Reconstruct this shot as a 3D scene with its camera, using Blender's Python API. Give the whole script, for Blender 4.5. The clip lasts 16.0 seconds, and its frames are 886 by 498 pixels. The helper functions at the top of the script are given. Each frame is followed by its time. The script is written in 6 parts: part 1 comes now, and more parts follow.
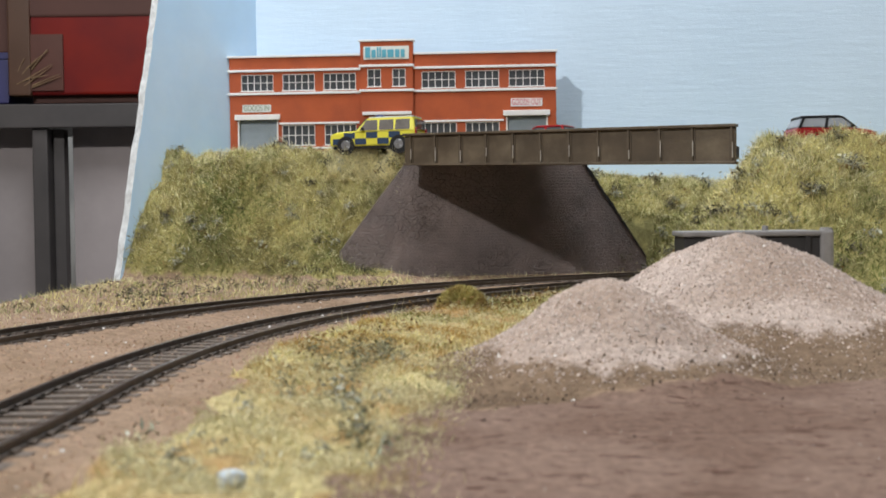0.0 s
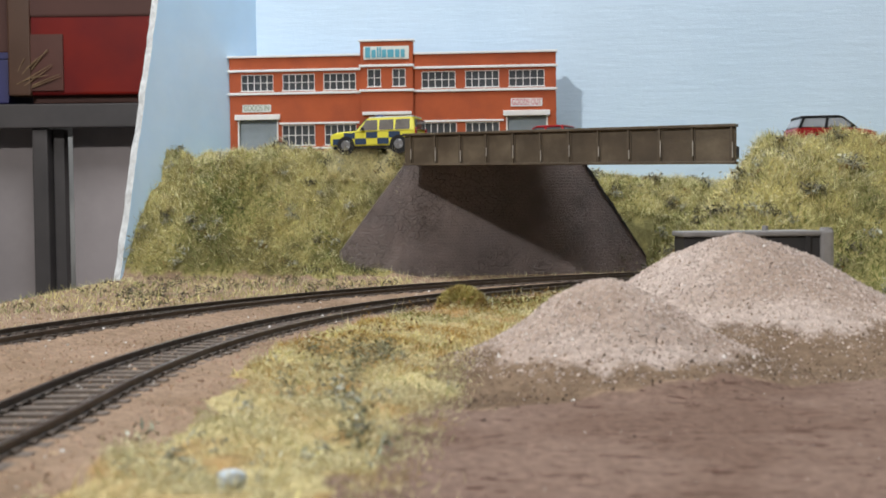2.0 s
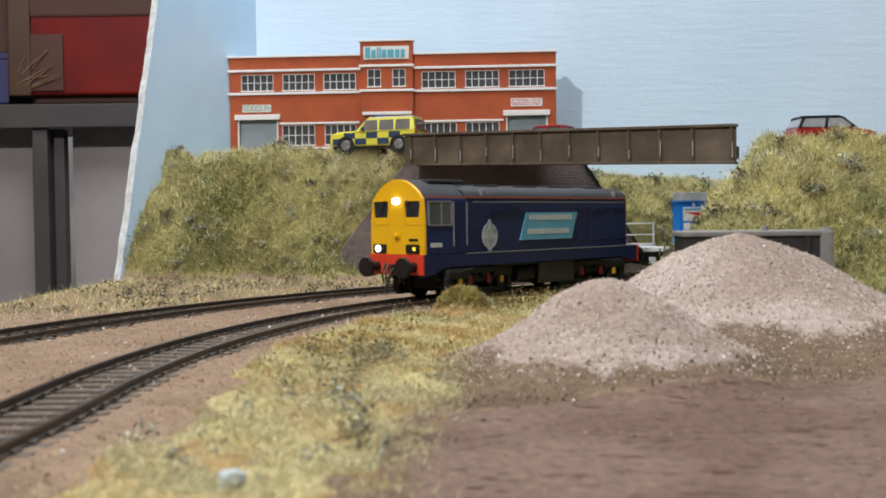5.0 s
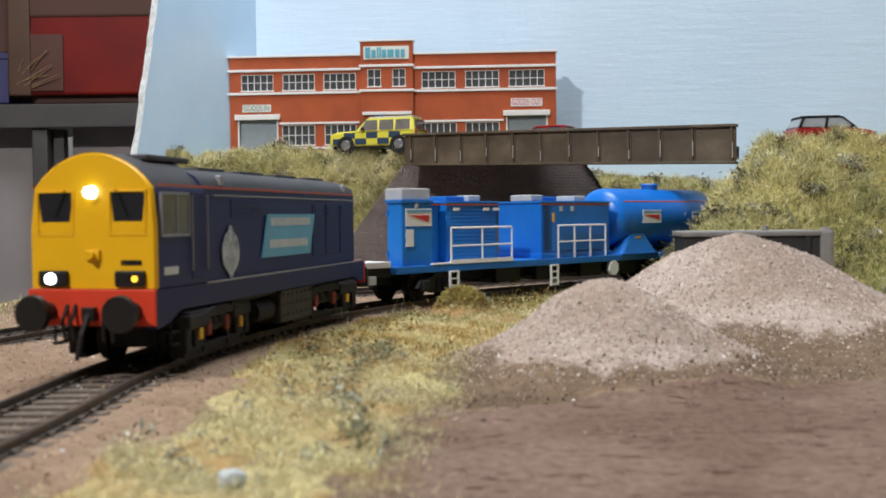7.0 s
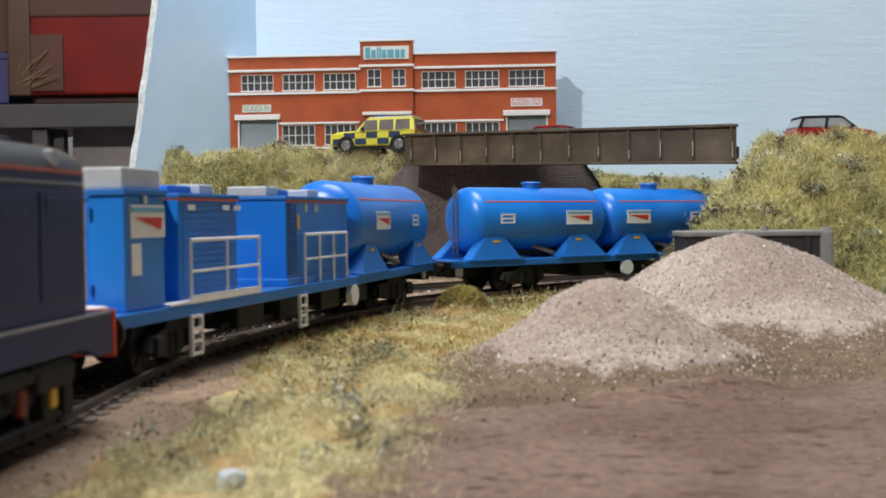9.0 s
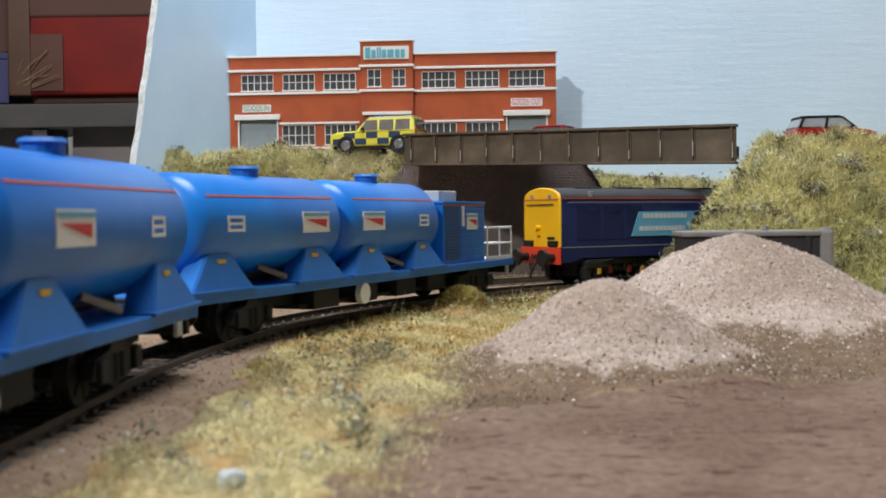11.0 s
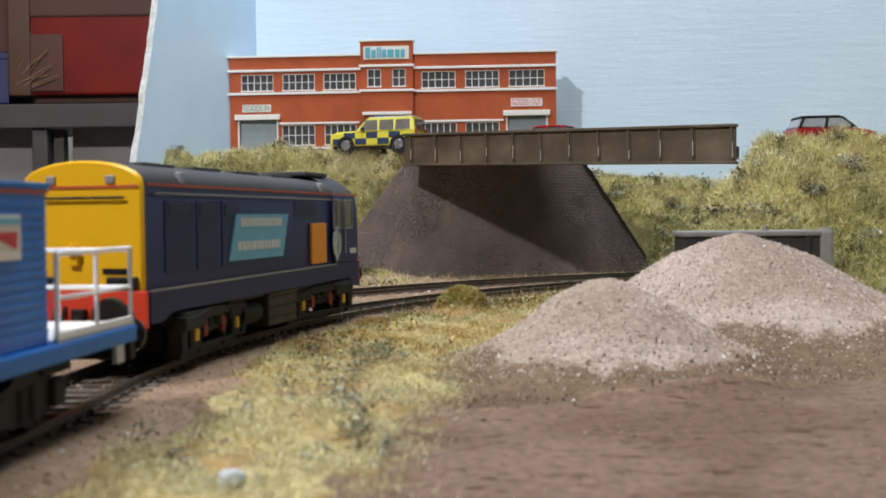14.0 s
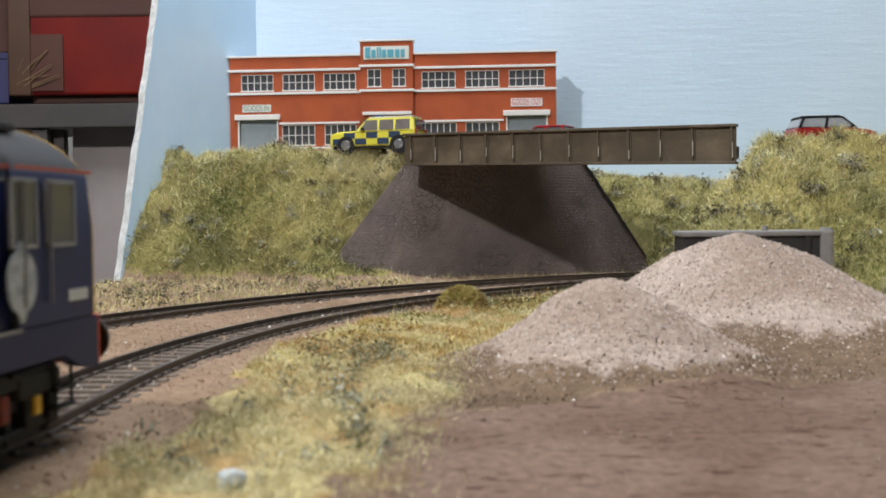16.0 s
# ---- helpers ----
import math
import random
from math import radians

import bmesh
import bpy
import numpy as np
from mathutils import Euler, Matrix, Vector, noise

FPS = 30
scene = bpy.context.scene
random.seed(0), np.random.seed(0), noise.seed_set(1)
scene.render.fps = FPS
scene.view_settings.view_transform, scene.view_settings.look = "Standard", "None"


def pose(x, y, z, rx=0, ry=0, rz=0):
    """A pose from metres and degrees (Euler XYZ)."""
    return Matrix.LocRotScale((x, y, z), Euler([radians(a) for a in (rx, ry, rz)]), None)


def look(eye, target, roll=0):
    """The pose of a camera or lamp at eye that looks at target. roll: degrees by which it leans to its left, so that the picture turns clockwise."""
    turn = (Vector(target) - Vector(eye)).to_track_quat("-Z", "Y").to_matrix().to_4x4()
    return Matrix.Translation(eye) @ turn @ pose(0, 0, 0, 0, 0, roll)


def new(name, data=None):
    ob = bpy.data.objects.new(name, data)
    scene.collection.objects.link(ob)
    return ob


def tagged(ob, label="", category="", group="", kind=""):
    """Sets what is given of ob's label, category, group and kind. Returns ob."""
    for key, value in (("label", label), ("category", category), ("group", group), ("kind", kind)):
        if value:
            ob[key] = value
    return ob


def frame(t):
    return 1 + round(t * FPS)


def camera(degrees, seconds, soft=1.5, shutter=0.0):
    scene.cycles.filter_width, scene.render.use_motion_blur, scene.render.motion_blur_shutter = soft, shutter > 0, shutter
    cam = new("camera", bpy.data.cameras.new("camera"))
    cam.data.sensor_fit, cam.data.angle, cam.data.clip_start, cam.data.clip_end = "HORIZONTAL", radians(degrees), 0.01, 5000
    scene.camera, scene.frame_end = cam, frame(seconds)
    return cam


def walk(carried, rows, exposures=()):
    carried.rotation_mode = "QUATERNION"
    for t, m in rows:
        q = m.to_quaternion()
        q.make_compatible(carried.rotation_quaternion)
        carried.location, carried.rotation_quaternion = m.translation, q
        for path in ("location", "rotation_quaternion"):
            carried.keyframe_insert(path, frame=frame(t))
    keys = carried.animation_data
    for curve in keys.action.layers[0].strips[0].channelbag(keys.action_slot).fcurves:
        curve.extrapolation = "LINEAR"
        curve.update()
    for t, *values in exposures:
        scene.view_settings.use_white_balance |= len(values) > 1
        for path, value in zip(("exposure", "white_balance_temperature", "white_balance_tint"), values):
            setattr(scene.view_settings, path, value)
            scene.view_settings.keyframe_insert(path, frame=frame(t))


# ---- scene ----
cam = camera(45.05, 16.0, soft=1.7, shutter=0.3)
EYE = (0.0, 0.0, 0.0377)
AIM = (0.0, 1.0, 0.0377 - 0.03097)
cam.data.dof.use_dof, cam.data.dof.focus_distance, cam.data.dof.aperture_fstop = True, 0.62, 38.0
walk(cam, [(0.0, look(EYE, AIM, -0.65)), (16.0, look(EYE, AIM, -0.65))], exposures=[(0.0, 0.28), (16.0, 0.28)])

# ---- light: a ceiling panel over the layout and a desk lamp beside the camera ----
world = bpy.data.worlds.new("room_air")
scene.world = world
world.use_nodes = True
world.node_tree.nodes["Background"].inputs[0].default_value = (0.80, 0.88, 1.0, 1)
world.node_tree.nodes["Background"].inputs[1].default_value = 0.30


def area(name, eye, target, size, watts, color):
    d = bpy.data.lights.new(name, "AREA")
    d.shape, d.size, d.energy, d.color = "DISK", size, watts, color
    ob = new(name, d)
    ob.matrix_world = look(eye, target)
    return ob


area("lamp_ceiling", (0.02, 0.46, 1.25), (0.04, 0.6, 0.0), 0.7, 13.8, (0.91, 0.95, 1.0))
area("lamp_side", (-0.66, -0.46, 0.975), (0.05, 0.75, 0.03), 0.075, 11.6, (1.0, 0.985, 0.97))

# ---- helpers: millimetres in, metres out ----
MM = 0.001


def mm_pose(x, y, z, rz=0, rx=0, ry=0):
    return pose(x * MM, y * MM, z * MM, rx, ry, rz)


def mesh_of(name, bm, mats, smooth=False):
    bmesh.ops.scale(bm, vec=(MM, MM, MM), verts=bm.verts)
    bmesh.ops.recalc_face_normals(bm, faces=bm.faces)
    me = bpy.data.meshes.new(name)
    bm.to_mesh(me)
    bm.free()
    for m in (mats if isinstance(mats, (list, tuple)) else [mats]):
        me.materials.append(m)
    if smooth:
        for p in me.polygons:
            p.use_smooth = True
        me.set_sharp_from_angle(angle=radians(38))
    return me


def part(name, bm, material, parent, label="", at=None, smooth=False):
    ob = new(name, mesh_of(name, bm, material, smooth))
    ob.parent = parent
    if at is not None:
        ob.matrix_basis = at
    if label:
        tagged(ob, label)
    return ob


def thing(name, m, label, category, group="", kind=""):
    ob = new(name)
    ob.empty_display_size = 0.01
    ob.matrix_basis = m
    return tagged(ob, label, category, group, kind)


def solid(name, bm, material, label, category="", group="", kind="", at=None, smooth=False):
    ob = new(name, mesh_of(name, bm, material, smooth))
    if at is not None:
        ob.matrix_basis = at
    return tagged(ob, label, category, group, kind)


def box(bm, x0, x1, y0, y1, z0, z1, bevel=0.0, m=None, mi=0):
    r = bmesh.ops.create_cube(bm, size=1)
    vs = r["verts"]
    for v in vs:
        v.co = Vector(((x0 + x1) / 2 + v.co.x * (x1 - x0), (y0 + y1) / 2 + v.co.y * (y1 - y0), (z0 + z1) / 2 + v.co.z * (z1 - z0)))
    fs = {f for v in vs for f in v.link_faces}
    if bevel:
        es = list({e for v in vs for e in v.link_edges})
        g = bmesh.ops.bevel(bm, geom=es, offset=bevel, segments=2, profile=0.6, affect="EDGES")
        fs = set(g["faces"]) | {f for f in fs if f.is_valid}
        vs = list({v for f in fs for v in f.verts})
    if m is not None:
        bmesh.ops.transform(bm, matrix=m, verts=vs)
    for f in fs:
        f.material_index = mi
    return vs


def nb(*a, **k):
    bm = bmesh.new()
    box(bm, *a, **k)
    return bm


def tube(bm, p, q, r0, r1=None, seg=10, caps=True):
    p, q = Vector(p), Vector(q)
    r1 = r0 if r1 is None else r1
    d = q - p
    m = Matrix.Translation((p + q) / 2) @ d.to_track_quat("Z", "Y").to_matrix().to_4x4()
    return bmesh.ops.create_cone(bm, cap_ends=caps, segments=seg, radius1=r0, radius2=r1, depth=d.length, matrix=m)["verts"]


def rod(p, q, r0, r1=None, seg=10):
    bm = bmesh.new()
    tube(bm, p, q, r0, r1, seg)
    return bm


def prism(bm, outline, y0, y1, plane="xz", mi=0):
    """A closed outline pushed from y0 to y1 along the axis that the plane leaves out."""
    def put(a, b, c):
        return {"xz": (a, c, b), "yz": (c, a, b), "xy": (a, b, c)}[plane]
    lo = [bm.verts.new(put(a, b, y0)) for a, b in outline]
    hi = [bm.verts.new(put(a, b, y1)) for a, b in outline]
    n = len(outline)
    fs = [bm.faces.new(lo), bm.faces.new(hi[::-1])]
    fs += [bm.faces.new((lo[i], hi[i], hi[(i + 1) % n], lo[(i + 1) % n])) for i in range(n)]
    for f in fs:
        f.material_index = mi
    return lo + hi


def npr(outline, y0, y1, plane="xz"):
    bm = bmesh.new()
    prism(bm, outline, y0, y1, plane)
    return bm


def loft(rings, closed=True, caps=True):
    bm = bmesh.new()
    vs = [[bm.verts.new(c) for c in r] for r in rings]
    n = len(rings[0])
    for a, b in zip(vs, vs[1:]):
        for i in range(n if closed else n - 1):
            bm.faces.new((a[i], a[(i + 1) % n], b[(i + 1) % n], b[i]))
    if caps:
        bm.faces.new(vs[0])
        bm.faces.new(vs[-1][::-1])
    return bm


def tri_mesh(name, verts, faces, material, label, kind="stuff", category="", parent=None):
    me = bpy.data.meshes.new(name)
    me.from_pydata([tuple(v) for v in verts], [], faces)
    me.materials.append(material)
    ob = new(name, me)
    if parent is not None:
        ob.parent = parent
    return tagged(ob, label, category, "", kind)


# ---- materials ----
def material(name, color, rough=0.6, metal=0.0, var=0.15, scale=200.0, bump=0.0, bump_scale=None, second=None, second_scale=60.0,
             mix=(0.45, 0.6), spec=0.5, island=0.0, emit=None, coat=0.0, hue=0.0, detail=6.0):
    m = bpy.data.materials.new(name)
    m.use_nodes = True
    nt = m.node_tree
    n, l = nt.nodes, nt.links
    b = n["Principled BSDF"]
    b.inputs["Roughness"].default_value = rough
    b.inputs["Metallic"].default_value = metal
    b.inputs["Specular IOR Level"].default_value = spec
    b.inputs["Coat Weight"].default_value = coat
    tc = n.new("ShaderNodeTexCoord")
    src = tc.outputs["Object"]

    def noise_at(s, d=detail, rg=0.6):
        t = n.new("ShaderNodeTexNoise")
        t.inputs["Scale"].default_value, t.inputs["Detail"].default_value, t.inputs["Roughness"].default_value = s, d, rg
        l.new(src, t.inputs["Vector"])
        return t.outputs["Fac"]

    base = n.new("ShaderNodeRGB")
    base.outputs[0].default_value = (*color, 1)
    out = base.outputs[0]
    if second is not None:
        ramp = n.new("ShaderNodeValToRGB")
        ramp.color_ramp.elements[0].position, ramp.color_ramp.elements[1].position = mix
        l.new(noise_at(second_scale), ramp.inputs[0])
        mx = n.new("ShaderNodeMix")
        mx.data_type = "RGBA"
        l.new(ramp.outputs[0], mx.inputs[0])
        l.new(out, mx.inputs[6])
        mx.inputs[7].default_value = (*second, 1)
        out = mx.outputs[2]
    hsv = n.new("ShaderNodeHueSaturation")
    l.new(out, hsv.inputs["Color"])
    mr = n.new("ShaderNodeMapRange")
    mr.inputs[1].default_value, mr.inputs[2].default_value = 0.3, 0.7
    mr.inputs[3].default_value, mr.inputs[4].default_value = 1 - var, 1 + var
    l.new(noise_at(scale), mr.inputs[0])
    val = mr.outputs[0]
    if island:
        geo = n.new("ShaderNodeNewGeometry")
        mi = n.new("ShaderNodeMapRange")
        mi.inputs[3].default_value, mi.inputs[4].default_value = 1 - island, 1 + island
        l.new(geo.outputs["Random Per Island"], mi.inputs[0])
        mul = n.new("ShaderNodeMath")
        mul.operation = "MULTIPLY"
        l.new(val, mul.inputs[0])
        l.new(mi.outputs[0], mul.inputs[1])
        val = mul.outputs[0]
        if hue:
            mh = n.new("ShaderNodeMapRange")
            mh.inputs[3].default_value, mh.inputs[4].default_value = 0.5 - hue, 0.5 + hue
            wn = n.new("ShaderNodeTexWhiteNoise")
            wn.noise_dimensions = "1D"
            l.new(geo.outputs["Random Per Island"], wn.inputs["W"])
            l.new(wn.outputs[0], mh.inputs[0])
            l.new(mh.outputs[0], hsv.inputs["Hue"])
    l.new(val, hsv.inputs["Value"])
    l.new(hsv.outputs[0], b.inputs["Base Color"])
    if bump:
        bp = n.new("ShaderNodeBump")
        bp.inputs["Strength"].default_value = min(1.0, bump)
        bp.inputs["Distance"].default_value = 0.0006
        l.new(noise_at(bump_scale or scale * 2), bp.inputs["Height"])
        l.new(bp.outputs[0], b.inputs["Normal"])
    if emit is not None:
        b.inputs["Emission Color"].default_value = (*emit[:3], 1)
        b.inputs["Emission Strength"].default_value = emit[3]
    return m


M_SKY = material("sky_paint", (0.59, 0.755, 0.91), 0.75, var=0.03, scale=14, bump=0.35, bump_scale=90, second=(0.64, 0.78, 0.91), second_scale=3.5, mix=(0.3, 0.75))
M_SIDE = material("side_panel_paint", (0.53, 0.74, 0.95), 0.7, var=0.04, scale=25, bump=0.2, bump_scale=120, second=(0.60, 0.78, 0.95), second_scale=8)
M_FOAM = material("foam_board_edge", (0.72, 0.74, 0.74), 0.9, var=0.2, scale=260, bump=1.0, bump_scale=300)
M_GRAIN = material("gravel_grain", (0.52, 0.435, 0.385), 0.9, var=0.25, scale=24, island=0.2, hue=0.012, spec=0.12)
M_STONE = material("ballast_stone", (0.36, 0.25, 0.175), 0.9, var=0.2, scale=40, island=0.4, hue=0.015, spec=0.12)
M_WHITE_CHIP = material("pale_chip", (0.75, 0.72, 0.68), 0.5, var=0.05, island=0.2)
M_GRASS = material("static_grass", (0.68, 0.61, 0.28), 0.85, var=0.32, scale=70, island=0.45, hue=0.025, second=(0.19, 0.215, 0.07), second_scale=15, mix=(0.46, 0.56), spec=0.12)
M_STRAW = material("straw_fibre", (0.80, 0.74, 0.46), 0.85, var=0.2, scale=40, island=0.3, hue=0.015, second=(0.47, 0.40, 0.17), second_scale=20, mix=(0.5, 0.64), spec=0.12)
M_GREEN = material("green_fibre", (0.15, 0.19, 0.055), 0.85, var=0.2, scale=40, island=0.4, hue=0.03, second=(0.22, 0.17, 0.06), second_scale=22, spec=0.12)
M_FLOCK = material("verge_fibre", (0.64, 0.585, 0.35), 0.9, var=0.15, scale=60, island=0.22, hue=0.012, second=(0.46, 0.29, 0.10), second_scale=22, mix=(0.52, 0.66), spec=0.1)
M_LEAF = material("leafy_sprig", (0.30, 0.32, 0.24), 0.8, var=0.25, scale=300, island=0.5, hue=0.02, second=(0.52, 0.53, 0.47), second_scale=150, spec=0.15)
M_TWIG = material("weathered_leaf", (0.13, 0.12, 0.08), 0.8, var=0.2, scale=200, island=0.6, hue=0.03, spec=0.12)
M_PALE = material("pale_foam_leaf", (0.40, 0.40, 0.32), 0.8, var=0.2, scale=200, island=0.4, hue=0.02, spec=0.12)
M_SLEEPER = material("sleeper_plastic", (0.125, 0.100, 0.082), 0.8, var=0.25, scale=500, bump=0.5, second=(0.165, 0.13, 0.105), second_scale=160)
M_RAIL = material("painted_rail", (0.125, 0.100, 0.082), 0.55, metal=0.3, var=0.25, scale=250)
M_RAILTOP = material("rail_head", (0.20, 0.17, 0.15), 0.35, metal=0.8, var=0.2, scale=200)
M_GIRDER = material("girder_paint", (0.088, 0.064, 0.040), 0.5, var=0.22, scale=60, bump=0.3, bump_scale=500, second=(0.15, 0.115, 0.075), second_scale=40, mix=(0.45, 0.7))
M_SCUFF = material("scuffed_edge", (0.42, 0.38, 0.33), 0.6, var=0.3, scale=300)
M_ROADTOP = material("deck_road", (0.06, 0.058, 0.056), 0.9, var=0.2, scale=200, bump=0.4)


def wall_material():
    m = material("abutment_brick", (0.225, 0.180, 0.165), 0.30, var=0.2, scale=45, second=(0.17, 0.14, 0.135), second_scale=16, mix=(0.35, 0.7), spec=0.55)
    n, l = m.node_tree.nodes, m.node_tree.links
    tc = n.new("ShaderNodeTexCoord")
    mp = n.new("ShaderNodeMapping")
    mp.inputs["Rotation"].default_value = (radians(90), 0, 0)
    l.new(tc.outputs["Object"], mp.inputs[0])
    bt = n.new("ShaderNodeTexBrick")
    bt.inputs["Scale"].default_value = 1.0
    bt.inputs["Brick Width"].default_value, bt.inputs["Row Height"].default_value = 0.0062, 0.0021
    bt.inputs["Mortar Size"].default_value = 0.00035
    l.new(mp.outputs[0], bt.inputs["Vector"])
    vo = n.new("ShaderNodeTexVoronoi")
    vo.feature = "DISTANCE_TO_EDGE"
    vo.inputs["Scale"].default_value = 210
    nz = n.new("ShaderNodeTexNoise")
    nz.inputs["Scale"].default_value, nz.inputs["Detail"].default_value = 40, 5
    l.new(tc.outputs["Object"], nz.inputs["Vector"])
    ad = n.new("ShaderNodeMixRGB")
    ad.inputs[0].default_value = 0.028
    l.new(tc.outputs["Object"], ad.inputs[1])
    l.new(nz.outputs["Color"], ad.inputs[2])
    l.new(ad.outputs[0], vo.inputs["Vector"])
    rp = n.new("ShaderNodeValToRGB")
    rp.color_ramp.elements[0].position, rp.color_ramp.elements[1].position = 0.0, 0.05
    l.new(vo.outputs["Distance"], rp.inputs[0])
    # cracks only in patches
    nz2 = n.new("ShaderNodeTexNoise")
    nz2.inputs["Scale"].default_value = 22
    l.new(tc.outputs["Object"], nz2.inputs["Vector"])
    rp2 = n.new("ShaderNodeValToRGB")
    rp2.color_ramp.elements[0].position, rp2.color_ramp.elements[1].position = 0.47, 0.56
    l.new(nz2.outputs["Fac"], rp2.inputs[0])
    mx = n.new("ShaderNodeMath")
    mx.operation = "MAXIMUM"
    l.new(rp.outputs[0], mx.inputs[0])
    l.new(rp2.outputs[0], mx.inputs[1])
    mu = n.new("ShaderNodeMath")
    mu.operation = "MULTIPLY_ADD"
    mu.inputs[1].default_value = -1.1
    l.new(bt.outputs["Fac"], mu.inputs[0])
    l.new(mx.outputs[0], mu.inputs[2])
    grit = n.new("ShaderNodeTexNoise")
    grit.inputs["Scale"].default_value, grit.inputs["Detail"].default_value, grit.inputs["Roughness"].default_value = 170, 6, 0.75
    l.new(tc.outputs["Object"], grit.inputs["Vector"])
    sum_ = n.new("ShaderNodeMath")
    sum_.operation = "MULTIPLY_ADD"
    sum_.inputs[1].default_value = 1.7
    l.new(grit.outputs["Fac"], sum_.inputs[0])
    l.new(mu.outputs[0], sum_.inputs[2])
    bp = n.new("ShaderNodeBump")
    bp.inputs["Strength"].default_value, bp.inputs["Distance"].default_value = 0.9, 0.0010
    l.new(sum_.outputs[0], bp.inputs["Height"])
    l.new(bp.outputs[0], n["Principled BSDF"].inputs["Normal"])
    return m


M_WALL = wall_material()


def brush_marks(m, scale, stretch, strength):
    """Long shallow brush strokes in a painted board."""
    n, l = m.node_tree.nodes, m.node_tree.links
    tc = n.new("ShaderNodeTexCoord")
    mp = n.new("ShaderNodeMapping")
    mp.inputs["Scale"].default_value = stretch
    mp.inputs["Rotation"].default_value = (0, radians(6), 0)
    l.new(tc.outputs["Object"], mp.inputs[0])
    t = n.new("ShaderNodeTexNoise")
    t.inputs["Scale"].default_value, t.inputs["Detail"].default_value, t.inputs["Roughness"].default_value = scale, 6, 0.65
    l.new(mp.outputs[0], t.inputs["Vector"])
    bp = n.new("ShaderNodeBump")
    bp.inputs["Strength"].default_value, bp.inputs["Distance"].default_value = strength, 0.0006
    b = n["Principled BSDF"]
    l.new(t.outputs["Fac"], bp.inputs["Height"])
    l.new(b.inputs["Normal"].links[0].from_socket, bp.inputs["Normal"])
    l.new(bp.outputs[0], b.inputs["Normal"])


brush_marks(M_SKY, 22, (1, 1, 9), 0.55)

COVERS = {  # colour, second colour, size of its patches per metre
    # brown in-track ballast, with the shadow gaps between sleepers darkened into its colour
    "shaded_bed": ((0.075, 0.055, 0.042), (0.055, 0.04, 0.03), 40),
    "turf": ((0.33, 0.29, 0.115), (0.17, 0.155, 0.065), 35),
    "verge": ((0.46, 0.39, 0.20), (0.33, 0.215, 0.095), 28),
    "skirt": ((0.19, 0.132, 0.088), (0.135, 0.092, 0.06), 30),
    "pile": ((0.47, 0.385, 0.335), (0.33, 0.25, 0.20), 16),
    "yard": ((0.165, 0.106, 0.080), (0.212, 0.143, 0.111), 26),
}


